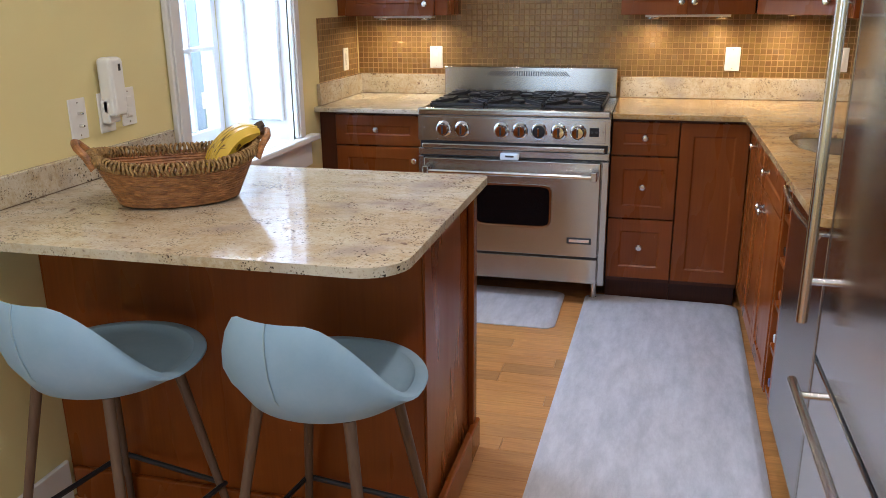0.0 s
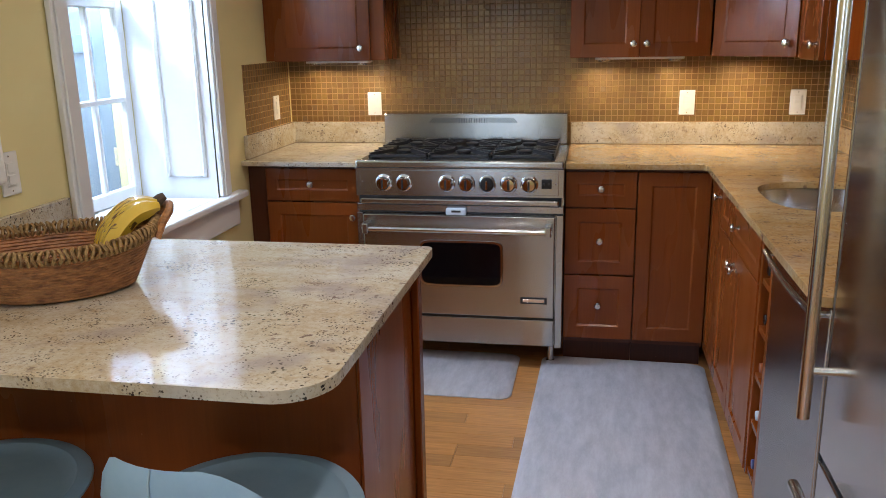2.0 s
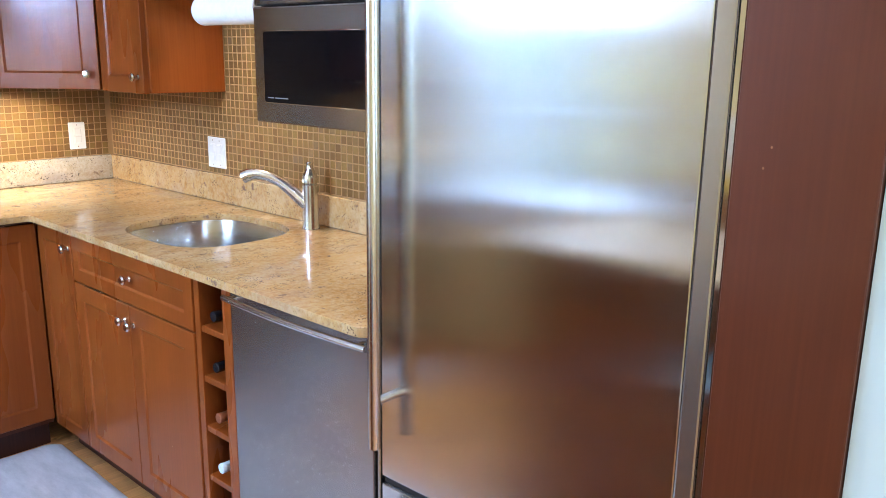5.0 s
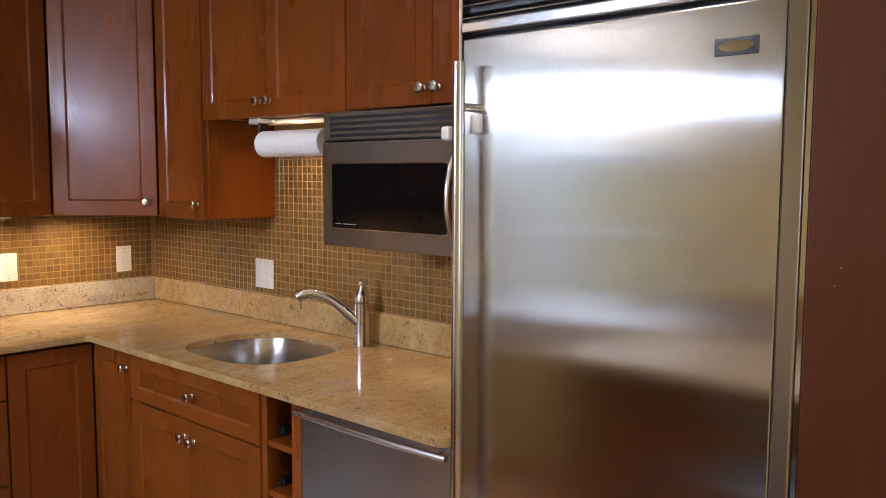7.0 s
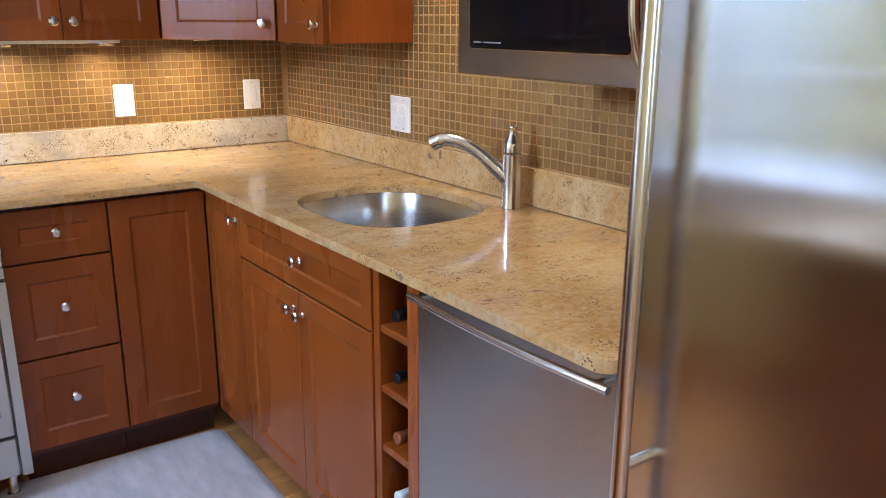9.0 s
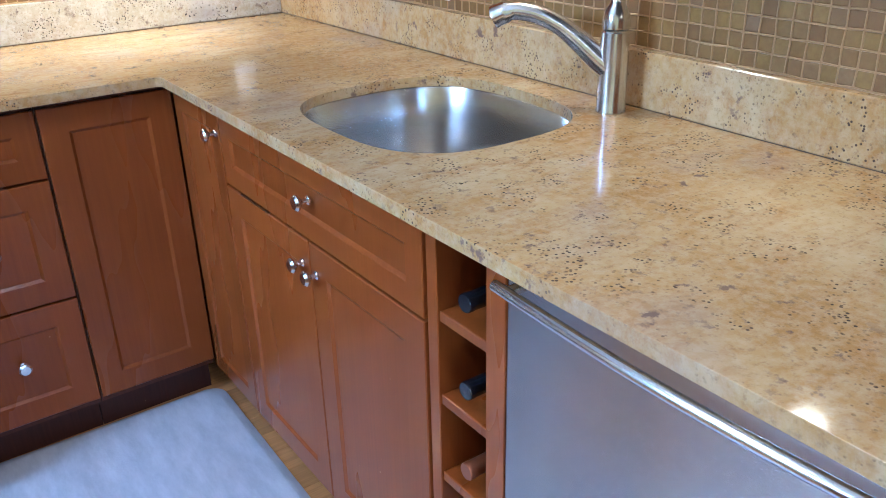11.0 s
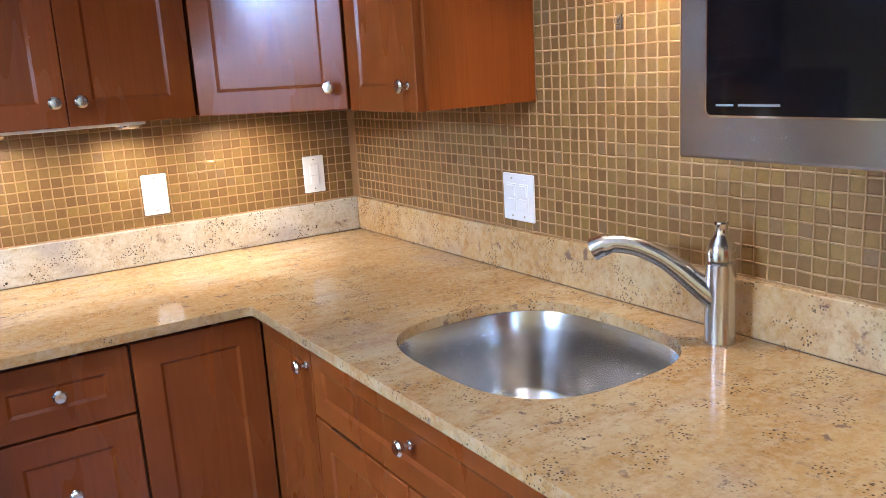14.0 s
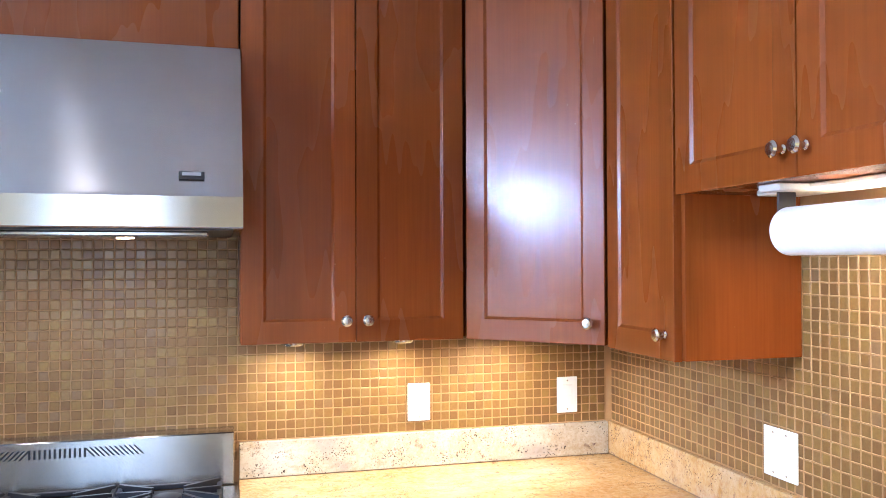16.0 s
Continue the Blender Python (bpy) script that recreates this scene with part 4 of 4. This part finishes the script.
part("window_trim", loft(B(), [rounded(0.0425, 0.4935, 1.3455, 1.5345, 0.01, y) for y in (-0.0041, -0.0055)]), CHROME, dr)
bm = loft(B(), [rounded(0.045, 0.491, 1.348, 1.532, 0.008, y) for y in (-0.0056, -0.0065)])
wnd = part("door_window", bm, BLACK_GLASS, dr)
for x0, x1 in ((0.06, 0.085), (0.092, 0.148)):
    part("small_print", box(B(), (x0, -0.0072, 1.359), (x1, -0.0066, 1.3615)), PRINT, wnd)
pts = [(0.535, -0.004 - 0.05 * math.sin(math.pi * i / 16) ** 0.6, 1.318 + 0.25 * i / 16) for i in range(17)]
part("handle", tube(B(), pts, 0.011, 14), NICKEL, dr, "curved steel handle", True)
part("control_panel", box(B(), (0.575, -0.0062, 1.315), (0.685, -0.0042, 1.57), 0.001), BLACK_GLASS, dr)

part("child_latch", box(B(), (0.478, -0.02, 1.588), (0.508, -0.0002, 1.624), 0.008, 3), WHITE_PLASTIC, mw, "white plastic child latch")
hk = thing("adhesive_hook", pose(-0.0015, -1.17, 1.493, 0, 0, -90), "small clear adhesive hook on the tiles", "hook")
part("plate", box(B(), (-0.008, -0.003, -0.014), (0.008, 0.0, 0.014), 0.001), CLEAR, hk)
part("hook", tube(B(), [(0, -0.003, 0.004), (0, -0.012, -0.004), (0, -0.016, 0.0), (0, -0.016, 0.006)], 0.002, 6), CLEAR, hk, smooth=True)

# ---- paper towel ----
pt = thing("paper_towel_holder", pose(-0.24, -1.345, 1.69), "dark metal holder with a white paper towel roll", "paper towel")
part("roll", tube(B(), [(0, 0.178, -0.085), (0, -0.155, -0.085)], 0.045, 36), PAPER, pt, "white paper roll", True)
for y in (0.188, -0.165):
    bm = B()
    box(bm, (-0.02, y - 0.003, -0.11), (0.02, y + 0.003, 0.0), 0.002)
    part("arm", bm, STEEL_DARK, pt)
part("rod", tube(B(), [(0, 0.195, -0.085), (0, -0.172, -0.085)], 0.009, 12), STEEL_DARK, pt, smooth=True)
part("plate", box(B(), (-0.045, 0.15, -0.012), (0.045, 0.21, 0.0015), 0.002), WHITE_PLASTIC, pt)

# ---- fridge ----
FX = -0.605
fg = thing("refrigerator", side_unit(-2.369, FX), "tall built-in stainless steel refrigerator with a bar handle", "refrigerator")
FW = 0.737
part("body", box(B(), (0.0, 0.035, 0.1), (FW, 0.6, 2.13)), STEEL_DARK, fg)
part("toe_kick", box(B(), (0.01, 0.06, 0), (FW - 0.01, 0.08, 0.1)), BLACK, fg)
d1 = part("door", box(B(), (0.012, 0.0, 0.574), (FW - 0.047, 0.034, 1.79), 0.003, 2), STEEL_V, fg)
hh = part("handle", tube(B(), [(0.042, -0.048, 0.668), (0.042, -0.048, 1.737)], 0.0135, 18), NICKEL, d1, "long round steel bar handle", True)
for z in (0.772, 1.645):
    part("handle_post", tube(B(), [(0.042, -0.048, z), (0.042, 0.0, z)], 0.0095, 12), NICKEL, hh, smooth=True)
part("door_lock", lathe(B(), [(0, 0), (0.012, 0), (0.013, 0.003), (0.013, 0.036), (0.011, 0.04), (0, 0.04)], 18, pose(0.062, -0.0135, 1.59)), BLUE_WHITE, d1, "pale plastic door lock", True)
bdg = part("badge", box(B(), (0.572, -0.0025, 1.703), (0.647, 0.0, 1.733), 0.001), STEEL_DARK, d1)
part("badge_mark", lathe(B(), [(0, 0), (0.9, 0), (0.9, 0.5), (0, 0.5)], 24, pose(0.6095, -0.0025, 1.718, 90) @ Matrix.Diagonal((0.033, 0.0105, 0.002, 1))), CHROME, bdg)
part("hinge_trim", box(B(), (FW - 0.045, -0.006, 0.1), (FW - 0.012, 0.034, 1.8), 0.004, 2), STEEL, fg)
part("hinge_trim", box(B(), (FW - 0.0115, -0.002, 0.1), (FW, 0.034, 2.13), 0.002), CHROME, fg)
part("side_trim", box(B(), (0.0, -0.002, 0.1), (0.0095, 0.034, 2.13), 0.002), STEEL, fg)
gl = part("grille", box(B(), (0.01, 0.018, 1.807), (FW - 0.012, 0.034, 2.13)), STEEL_DARK, fg)
part("grille_rail", box(B(), (0.01, -0.006, 1.801), (FW - 0.012, 0.017, 1.825), 0.004, 2), STEEL, gl)
for k in range(11):
    z = 1.832 + k * 0.0265
    bm = loft(B(), [[(x, -0.002, z), (x, 0.0, z + 0.004), (x, 0.02, z + 0.018), (x, 0.022, z + 0.013)] for x in (0.012, FW - 0.014)])
    part("louvre", bm, STEEL, gl)
d2 = part("freezer_drawer", box(B(), (0.012, 0.0, 0.11), (FW - 0.047, 0.034, 0.556), 0.003, 2), STEEL_V, fg)
part("gasket", box(B(), (0.014, 0.008, 0.557), (FW - 0.05, 0.034, 0.573)), BLACK, fg)
hh = part("drawer_handle", tube(B(), [(0.03, -0.05, 0.506), (FW - 0.075, -0.05, 0.506)], 0.0125, 18), NICKEL, d2, "round steel bar handle", True)
for x in (0.11, FW - 0.155):
    part("handle_post", tube(B(), [(x, -0.05, 0.506), (x, 0.0, 0.506)], 0.009, 12), NICKEL, hh, smooth=True)
# first panel's colour is darkened in place of dimmer light falling on it
solid("fridge_side_panel", box(B(), (FX - 0.008, -3.3, 0.0), (-0.002, -3.1075, CEIL - 0.002), 0.002), WOOD_SHADED, "tall cherry panel beside the refrigerator", "panel")
solid("fridge_side_panel", box(B(), (FX + 0.03, -2.3685, ZC - 0.85), (-0.002, -2.3615, CEIL - 0.002)), WOOD, "slim cherry panel between fridge and worktop", "panel")
solid("wall_cabinet_above_fridge", box(B(), (FX + 0.01, -3.105, 2.135), (-0.002, -2.37, CEIL - 0.002), 0.002), WOOD, "cherry panel over the refrigerator", "cabinet")

# ---- island ----
IX, IY0, IY1 = -1.497, -2.955, -2.04
isl = thing("kitchen_peninsula", pose(-2.1, -2.42, 0), "cherry panelled peninsula cabinet under a granite top", "peninsula")
ox, oy = 2.1, 2.42
bx = -1.55
part("body", box(B(), (LX + 0.003 + ox, -2.6 + oy, 0.0), (bx + ox, -2.07 + oy, ZC - 0.001), 0.002), WOOD, isl)
part("edge_trim", box(B(), (bx + 0.001 + ox, -2.1 + oy, 0.0), (bx + 0.02 + ox, -2.055 + oy, ZC - 0.002), 0.003), WOOD, isl)
part("edge_trim", box(B(), (bx + 0.001 + ox, -2.602 + oy, 0.0), (bx + 0.007 + ox, -2.56 + oy, ZC - 0.002), 0.002), WOOD, isl)
part("baseboard", box(B(), (bx + 0.008 + ox, -2.62 + oy, 0.0), (bx + 0.03 + ox, -2.045 + oy, 0.105), 0.006, 2), WOOD, isl)
part("baseboard", box(B(), (LX + 0.02 + ox, -2.62 + oy, 0.0), (bx + 0.007 + ox, -2.601 + oy, 0.105), 0.006, 2), WOOD, isl)
outer = [(LX + 0.0015, IY1), (LX + 0.0015, IY0)] + arc(IX - 0.1, IY0 + 0.1, 0.1, 270, 360, 10) + arc(IX - 0.025, IY1 - 0.025, 0.025, 0, 90, 6)
bm = outline_slab(B(), outer, [], ZC, CT)
top = solid("granite_worktop", bm, GRANITE, "polished cream granite peninsula top with one round corner", "worktop")
bv = top.modifiers.new("edge", "BEVEL")
bv.width, bv.segments, bv.limit_method, bv.angle_limit = 0.008, 3, "ANGLE", radians(50)


# ---- stools ----
def bar_stool(x, y, turn, label):
    """Its back lies towards the stool's own -y."""
    ob = thing("bar_stool", pose(x, y, 0, 0, 0, turn), label, "stool", "stools at the peninsula")
    n = 48
    seat_z = 0.59

    def rim(a):
        """Height of the shell's rim over the seat at the angle a, 0 towards the back."""
        f = max(0.0, min(1.0, (abs(a) - 0.34) / 1.24))
        return 0.014 + 0.212 * (1 - f * f * (3 - 2 * f))
    levels = [(0.16, -0.05), (0.55, -0.045), (0.86, -0.015), (1.03, 0.22), (1.085, 0.48), (1.075, 0.72), (1.03, 0.91), (0.975, 1.0)]
    inner = [(0.945, 0.97), (0.93, 0.75), (0.9, 0.4), (0.8, 0.16), (0.5, 0.06), (0.15, 0.045)]

    def ring(f, hf, inside):
        out = []
        for i in range(n):
            a = -math.pi + 2 * math.pi * i / n
            h = rim(a)
            rx, ry = 0.212 * f, (0.19 if abs(a) < math.pi / 2 else 0.225) * f
            lean = 0.035 * max(0, math.cos(a)) * max(0, hf) * (h / 0.25)
            z = seat_z + (hf * h if hf > 0 else hf) + (0.012 if inside and hf < 0.1 else 0)
            out.append((rx * math.sin(a), -ry * math.cos(a) - lean, z))
        return out
    rows = [ring(f, hf, False) for f, hf in levels] + [ring(f, hf, True) for f, hf in inner]
    shell = part("seat_shell", loft(B(), rows), SUEDE, ob, smooth=True)
    bm = B()
    seam = []
    for f, hf in ((0.86, 0.0), (1.03, 0.22), (1.085, 0.48), (1.075, 0.72), (1.03, 0.91), (0.975, 1.0), (0.945, 0.97)):
        h = rim(0)
        seam.append((0.0, -0.19 * f - 0.035 * max(0, hf) * (h / 0.25) - (0.0015 if f > 0.9 else 0), seat_z + hf * h))
    tube(bm, seam, 0.0022, 6)
    part("seam", bm, SEAM, shell)
    for sx in (-1, 1):
        for sy in (-1, 1):
            tube_pts = [(sx * 0.115, sy * 0.105, seat_z - 0.022), (sx * 0.2, sy * 0.19, 0.0)]
            part("leg", tube(B(), tube_pts, [0.0138, 0.0092], 12), LEG, ob, smooth=True)
    q = 0.178
    qy = 0.168
    rail = [(-q, -qy, 0.2), (q, -qy, 0.2), (q, qy, 0.2), (-q, qy, 0.2)]
    part("footrest", tube(B(), rail, 0.0085, 8, True), IRON, ob, "black metal foot ring")
    return ob


bar_stool(-1.715, -2.83, -8, "pale blue-grey suede bar stool with splayed wooden legs")
bar_stool(-2.277, -2.852, -11, "pale blue-grey suede bar stool near the yellow wall")

# ---- basket ----
bk = thing("fruit_basket", pose(-2.245, -2.51, CT + 0.0005, 0, 0, 35) @ Matrix.Diagonal((0.87, 1.0, 1.08, 1)), "oval wicker basket with a braided rim and two handles", "basket")


def oval(rx, ry, z, n=48):
    return [(rx * math.cos(2 * math.pi * i / n), ry * math.sin(2 * math.pi * i / n), z + 0.022 * abs(math.cos(2 * math.pi * i / n)) ** 3 * (z / 0.11)) for i in range(n)]


part("base", loft(B(), [oval(0.17, 0.1, 0.002), oval(0.17, 0.1, 0.008)]), WICKER, bk)
for k in range(15):
    f = k / 14
    part("cane", tube(B(), oval(0.175 + 0.06 * f, 0.105 + 0.045 * f, 0.008 + 0.088 * f), 0.0046, 6, True), WICKER, bk)
bm = B()
nb = 110
for i in range(nb):
    a = 2 * math.pi * i / nb
    c = Vector((0.24 * math.cos(a), 0.153 * math.sin(a), 0.103 + 0.02 * abs(math.cos(a)) ** 3))
    rd = Vector((math.cos(a), math.sin(a), 0))
    td = Vector((-math.sin(a), math.cos(a), 0))
    ringp = [c + rd * (0.0125 * math.cos(t)) + Vector((0, 0, 0.0125 * math.sin(t))) + td * (0.004 * math.sin(t * 2 + i)) for t in [2 * math.pi * q / 8 for q in range(8)]]
    tube(bm, ringp, 0.0044, 5, True)
part("braided_rim", bm, ROPE, bk)
for s in (-1, 1):
    pts = [(s * 0.232, -0.06, 0.1), (s * 0.25, -0.055, 0.13), (s * 0.272, -0.035, 0.15), (s * 0.278, 0.0, 0.156), (s * 0.272, 0.035, 0.15), (s * 0.25, 0.055, 0.13), (s * 0.232, 0.06, 0.1)]
    part("handle", tube(B(), pts, 0.0105, 8), WICKER, bk, "dark cane handle", True)
bn = thing("banana_bunch", pose(-2.135, -2.425, CT + 0.05, 0, 0, 40), "ripe yellow bananas with brown stripes in the basket", "fruit")
for k in range(4):
    off = (k - 1.5) * 0.03
    pts = []
    for i in range(13):
        t = i / 12
        pts.append((-0.07 + 0.145 * t, off * (1.2 - 0.6 * t), 0.005 + 0.12 * t + 0.04 * math.sin(math.pi * t) - 0.004 * abs(k - 1.5)))
    rad = [0.005 + 0.0185 * min(1, 4.2 * i / 12) * (1 if i < 10 else (0.85, 0.6, 0.42)[i - 10]) for i in range(13)]
    part("banana", tube(B(), pts, rad, 6), BANANA, bn, smooth=True)
part("stem", tube(B(), [(0.072, 0, 0.121), (0.086, 0, 0.133), (0.096, 0, 0.138)], [0.014, 0.012, 0.009], 8), BARK, bn)
for x, y, r, z in ((-2.34, -2.57, 0.034, 0.065), (-2.275, -2.53, 0.036, 0.062), (-2.215, -2.49, 0.035, 0.063), (-2.31, -2.5, 0.033, 0.05), (-2.25, -2.46, 0.032, 0.055)):
    on = solid("onion", lathe(B(), [(0, -r * 0.95), (r * 0.6, -r * 0.8), (r, -r * 0.1), (r * 0.9, r * 0.45), (r * 0.45, r * 0.85), (r * 0.12, r * 1.05), (0, r * 1.25)], 20, pose(x, y, CT + z - 0.02, 20, 15, 0)), ONION,
               "brown onion lying in the wicker basket", "vegetable", "onions in the basket", smooth=True)

# ---- mats ----


def floor_mat(x0, x1, y0, y1, r, label, turn=0):
    ob = thing("floor_mat", pose((x0 + x1) / 2, (y0 + y1) / 2, 0.0005, 0, 0, turn), label, "mat", "anti-fatigue mats")
    hx, hy = (x1 - x0) / 2, (y1 - y0) / 2

    def rr(o):
        a, b, q = hx - o, hy - o, r
        return arc(a - q, b - q, q, 0, 90) + arc(-a + q, b - q, q, 90, 180) + arc(-a + q, -b + q, q, 180, 270) + arc(a - q, -b + q, q, 270, 360)
    bm = loft(B(), [[(x, y, z) for x, y in rr(o)] for o, z in ((0.0, 0.0), (0.0, 0.004), (0.022, 0.0155), (0.03, 0.017))])
    part("pad", bm, MAT, ob, smooth=True)


floor_mat(-1.32, -0.608, -2.6, -0.53, 0.05, "long pale grey cushioned floor mat on the oak floor", -1.2)
floor_mat(-2.1, -1.4, -1.01, -0.525, 0.05, "short pale grey cushioned mat before the range")


# ---- wall plates ----
def wall_plate(m, w, h, kind, label):
    ob = thing("switch_plate" if kind != "jack" else "cable_plate", m, label, "switch plate", "wall plates")
    part("plate", box(B(), (-w / 2, -0.006, -h / 2), (w / 2, 0.0, h / 2), 0.003, 2), WHITE_PLASTIC, ob)
    n = 2 if w > 0.1 else 1
    for i in range(n):
        cx = (i - (n - 1) / 2) * 0.046
        if kind == "jack":
            for z in (0.016, -0.02):
                part("jack", lathe(B(), [(0, 0), (0.005, 0), (0.005, 0.012), (0.003, 0.016), (0, 0.016)], 12, pose(cx, -0.006, z, 90)), NICKEL, ob, smooth=True)
        else:
            fr = part("insert", box(B(), (cx - 0.017, -0.0085, -0.034), (cx + 0.017, -0.006, 0.034), 0.001), WHITE_PLASTIC, ob)
            for z in (0.003, -0.03):
                part("rocker", box(B(), (cx - 0.0135, -0.0115, z), (cx + 0.0135, -0.0086, z + 0.027), 0.001), WHITE_PLASTIC, fr)
        for z in (h / 2 - 0.012, -h / 2 + 0.012):
            part("screw", lathe(B(), [(0, 0), (0.0028, 0), (0.002, 0.0012), (0, 0.0015)], 8, pose(cx, -0.006, z, 90)), NICKEL, ob)
    return ob


for x in (-2.203, -0.661, -0.161):
    wall_plate(pose(x, YB - 0.0005, 1.113), 0.072, 0.117, "switch", "white double switch plate on the mosaic tiles")
wall_plate(pose(-0.0005, -0.826, 1.102, 0, 0, -90), 0.118, 0.117, "switch", "wide white switch plate on the mosaic tiles")
wall_plate(pose(LX + 0.003, -0.184, 1.113, 0, 0, 90), 0.072, 0.117, "switch", "white switch plate on the tiled return wall")
wall_plate(pose(LX + 0.0005, -2.358, 1.098, 0, 0, 90), 0.073, 0.118, "jack", "white cable wall plate on the yellow wall")
wall_plate(pose(LX + 0.0005, -2.118, 1.105, 0, 0, 90), 0.073, 0.118, "switch", "white outlet plate on the yellow wall")
ph = thing("plug_in_adapter", pose(LX + 0.0005, -2.228, 1.1, 0, 0, 90), "white plug-in network adapter on a wall plate", "adapter")
part("plate", box(B(), (-0.036, -0.006, -0.06), (0.036, 0.0, 0.06), 0.003, 2), WHITE_PLASTIC, ph)
cs = part("case", box(B(), (-0.03, -0.06, -0.01), (0.036, -0.0065, 0.165), 0.014, 3), WHITE_PLASTIC, ph)
part("plug_block", box(B(), (-0.03, -0.035, -0.03), (0.025, -0.0062, 0.04), 0.004), WHITE_PLASTIC, ph)
part("mark", box(B(), (0.005, -0.0606, 0.125), (0.016, -0.06, 0.145)), STEEL_DARK, cs)

# ---- floor strips ----
rnd = random.Random(11)
PW = 0.0826
strip_meshes = {}
y = -6.19
while y < -0.0:
    x = LX + 0.002
    ye = min(y + PW, 0.0)
    while x < -0.001:
        ln = rnd.choice((0.5, 0.7, 0.9, 1.1, 1.3))
        ln = min(ln, -0.001 - x)
        key = (round(ln, 3), round(ye - y, 3))
        if key not in strip_meshes:
            strip_meshes[key] = mesh_of("floor_strip", box(B(), (0.0006, 0.0005, -0.0135), (key[0] - 0.0006, key[1] - 0.0005, 0.0), 0.0008), FLOOR)
        ob = new("floor_strip", strip_meshes[key])
        ob.parent = floor
        ob.location = (x, y, 0)
        x += ln
    y += PW

# ---- mosaic tiles ----
PITCH, TS, TT = 0.0283, 0.0254, 0.0026


def tile_verts():
    h, c = TS / 2, 0.0022
    return [(-h, 0, -h), (h, 0, -h), (h, 0, h), (-h, 0, h), (-h, -TT + 0.0009, -h), (h, -TT + 0.0009, -h), (h, -TT + 0.0009, h), (-h, -TT + 0.0009, h),
            (-h + c, -TT, -h + c), (h - c, -TT, -h + c), (h - c, -TT, h - c), (-h + c, -TT, h - c)]


TF = [(0, 1, 5, 4), (1, 2, 6, 5), (2, 3, 7, 6), (3, 0, 4, 7), (4, 5, 9, 8), (5, 6, 10, 9), (6, 7, 11, 10), (7, 4, 8, 11), (8, 9, 10, 11)]
tile_mesh = bpy.data.meshes.new("tile")
tile_mesh.from_pydata(tile_verts(), [], TF)
tile_mesh.materials.append(TILE)


def grout_ridge(vs, fs, m, p, q, across):
    """One short raised, rounded joint between two corners of the grid."""
    b0 = len(vs)
    for x, z in (p, q):
        for off, out in ((-0.0019, -0.0012), (-0.0009, -0.0036), (0.0009, -0.0036), (0.0019, -0.0012)):
            vs.append(m @ Vector((x + off * across[0], out, z + off * across[1])))
    fs.extend((b0 + k, b0 + k + 1, b0 + k + 5, b0 + k + 4) for k in range(3))


def lay_tiles(wall, m, length, z_top, z_low, near, seed):
    """Tiles on a wall in the frame m (x along the wall, -y out of it); z_top and z_low give the tiled height at x, near the stretch laid one by one."""
    rnd = random.Random(seed)
    vs, fs, count = [], [], 0
    gv, gf, corners = [], [], {}

    def corner(i, j):
        if (i, j) not in corners:
            corners[(i, j)] = (i * PITCH + rnd.gauss(0, 0.0007), 1.0225 - 9 * PITCH + j * PITCH + rnd.gauss(0, 0.0009))
        return corners[(i, j)]
    for i in range(int(length / PITCH)):
        x = (i + 0.5) * PITCH
        for j in range(60):
            z = 1.0225 - 9 * PITCH + (j + 0.5) * PITCH
            if z - TS / 2 < z_low(x) or z + TS / 2 > z_top(x):
                continue
            mt = m @ Matrix.Translation((x, 0, z)) @ Euler((rnd.gauss(0, 0.01), rnd.gauss(0, 0.014), rnd.gauss(0, 0.01))).to_matrix().to_4x4()
            grout_ridge(gv, gf, m, corner(i, j), corner(i, j + 1), (1, 0))
            grout_ridge(gv, gf, m, corner(i, j), corner(i + 1, j), (0, 1))
            if near[0] < x < near[1] and z < near[2] and count < 300:
                ob = new("tile", tile_mesh)
                ob.parent = wall
                ob.matrix_basis = mt
                count += 1
            else:
                b0 = len(vs)
                vs.extend(mt @ Vector(v) for v in tile_verts())
                fs.extend(tuple(b0 + q for q in f) for f in TF)
    for name, v, f, mat, label in (("tile_field", vs, fs, TILE, "small bronze glass mosaic tiles"), ("grout_joints", gv, gf, GROUT, "raised tan grout joints")):
        if v:
            me = bpy.data.meshes.new(name)
            me.from_pydata(v, [], f)
            me.materials.append(mat)
            ob = new(name, me)
            ob.parent = wall
            tagged(ob, label, kind="stuff")


lay_tiles(wall_back, pose(LX, YB + 0.0024, 0), -LX, lambda x: 1.645 if 0.56 < x < 1.45 else 1.36, lambda x: 0.95 if 0.515 < x < 1.44 else 1.019, (1.46, 2.3, 1.345), 1)
lay_tiles(wall_right, pose(0.0024, YB, 0, 0, 0, -90), 2.39, lambda y: 1.7 if 0.93 < y < 1.66 else 1.36, lambda y: 1.019, (0.98, 1.78, 1.345), 2)
lay_tiles(wall_left, pose(LX - 0.0002, -0.55, 0, 0, 0, 90), 0.585, lambda y: 1.36, lambda y: 1.019, (0.0, 0.58, 1.36), 3)
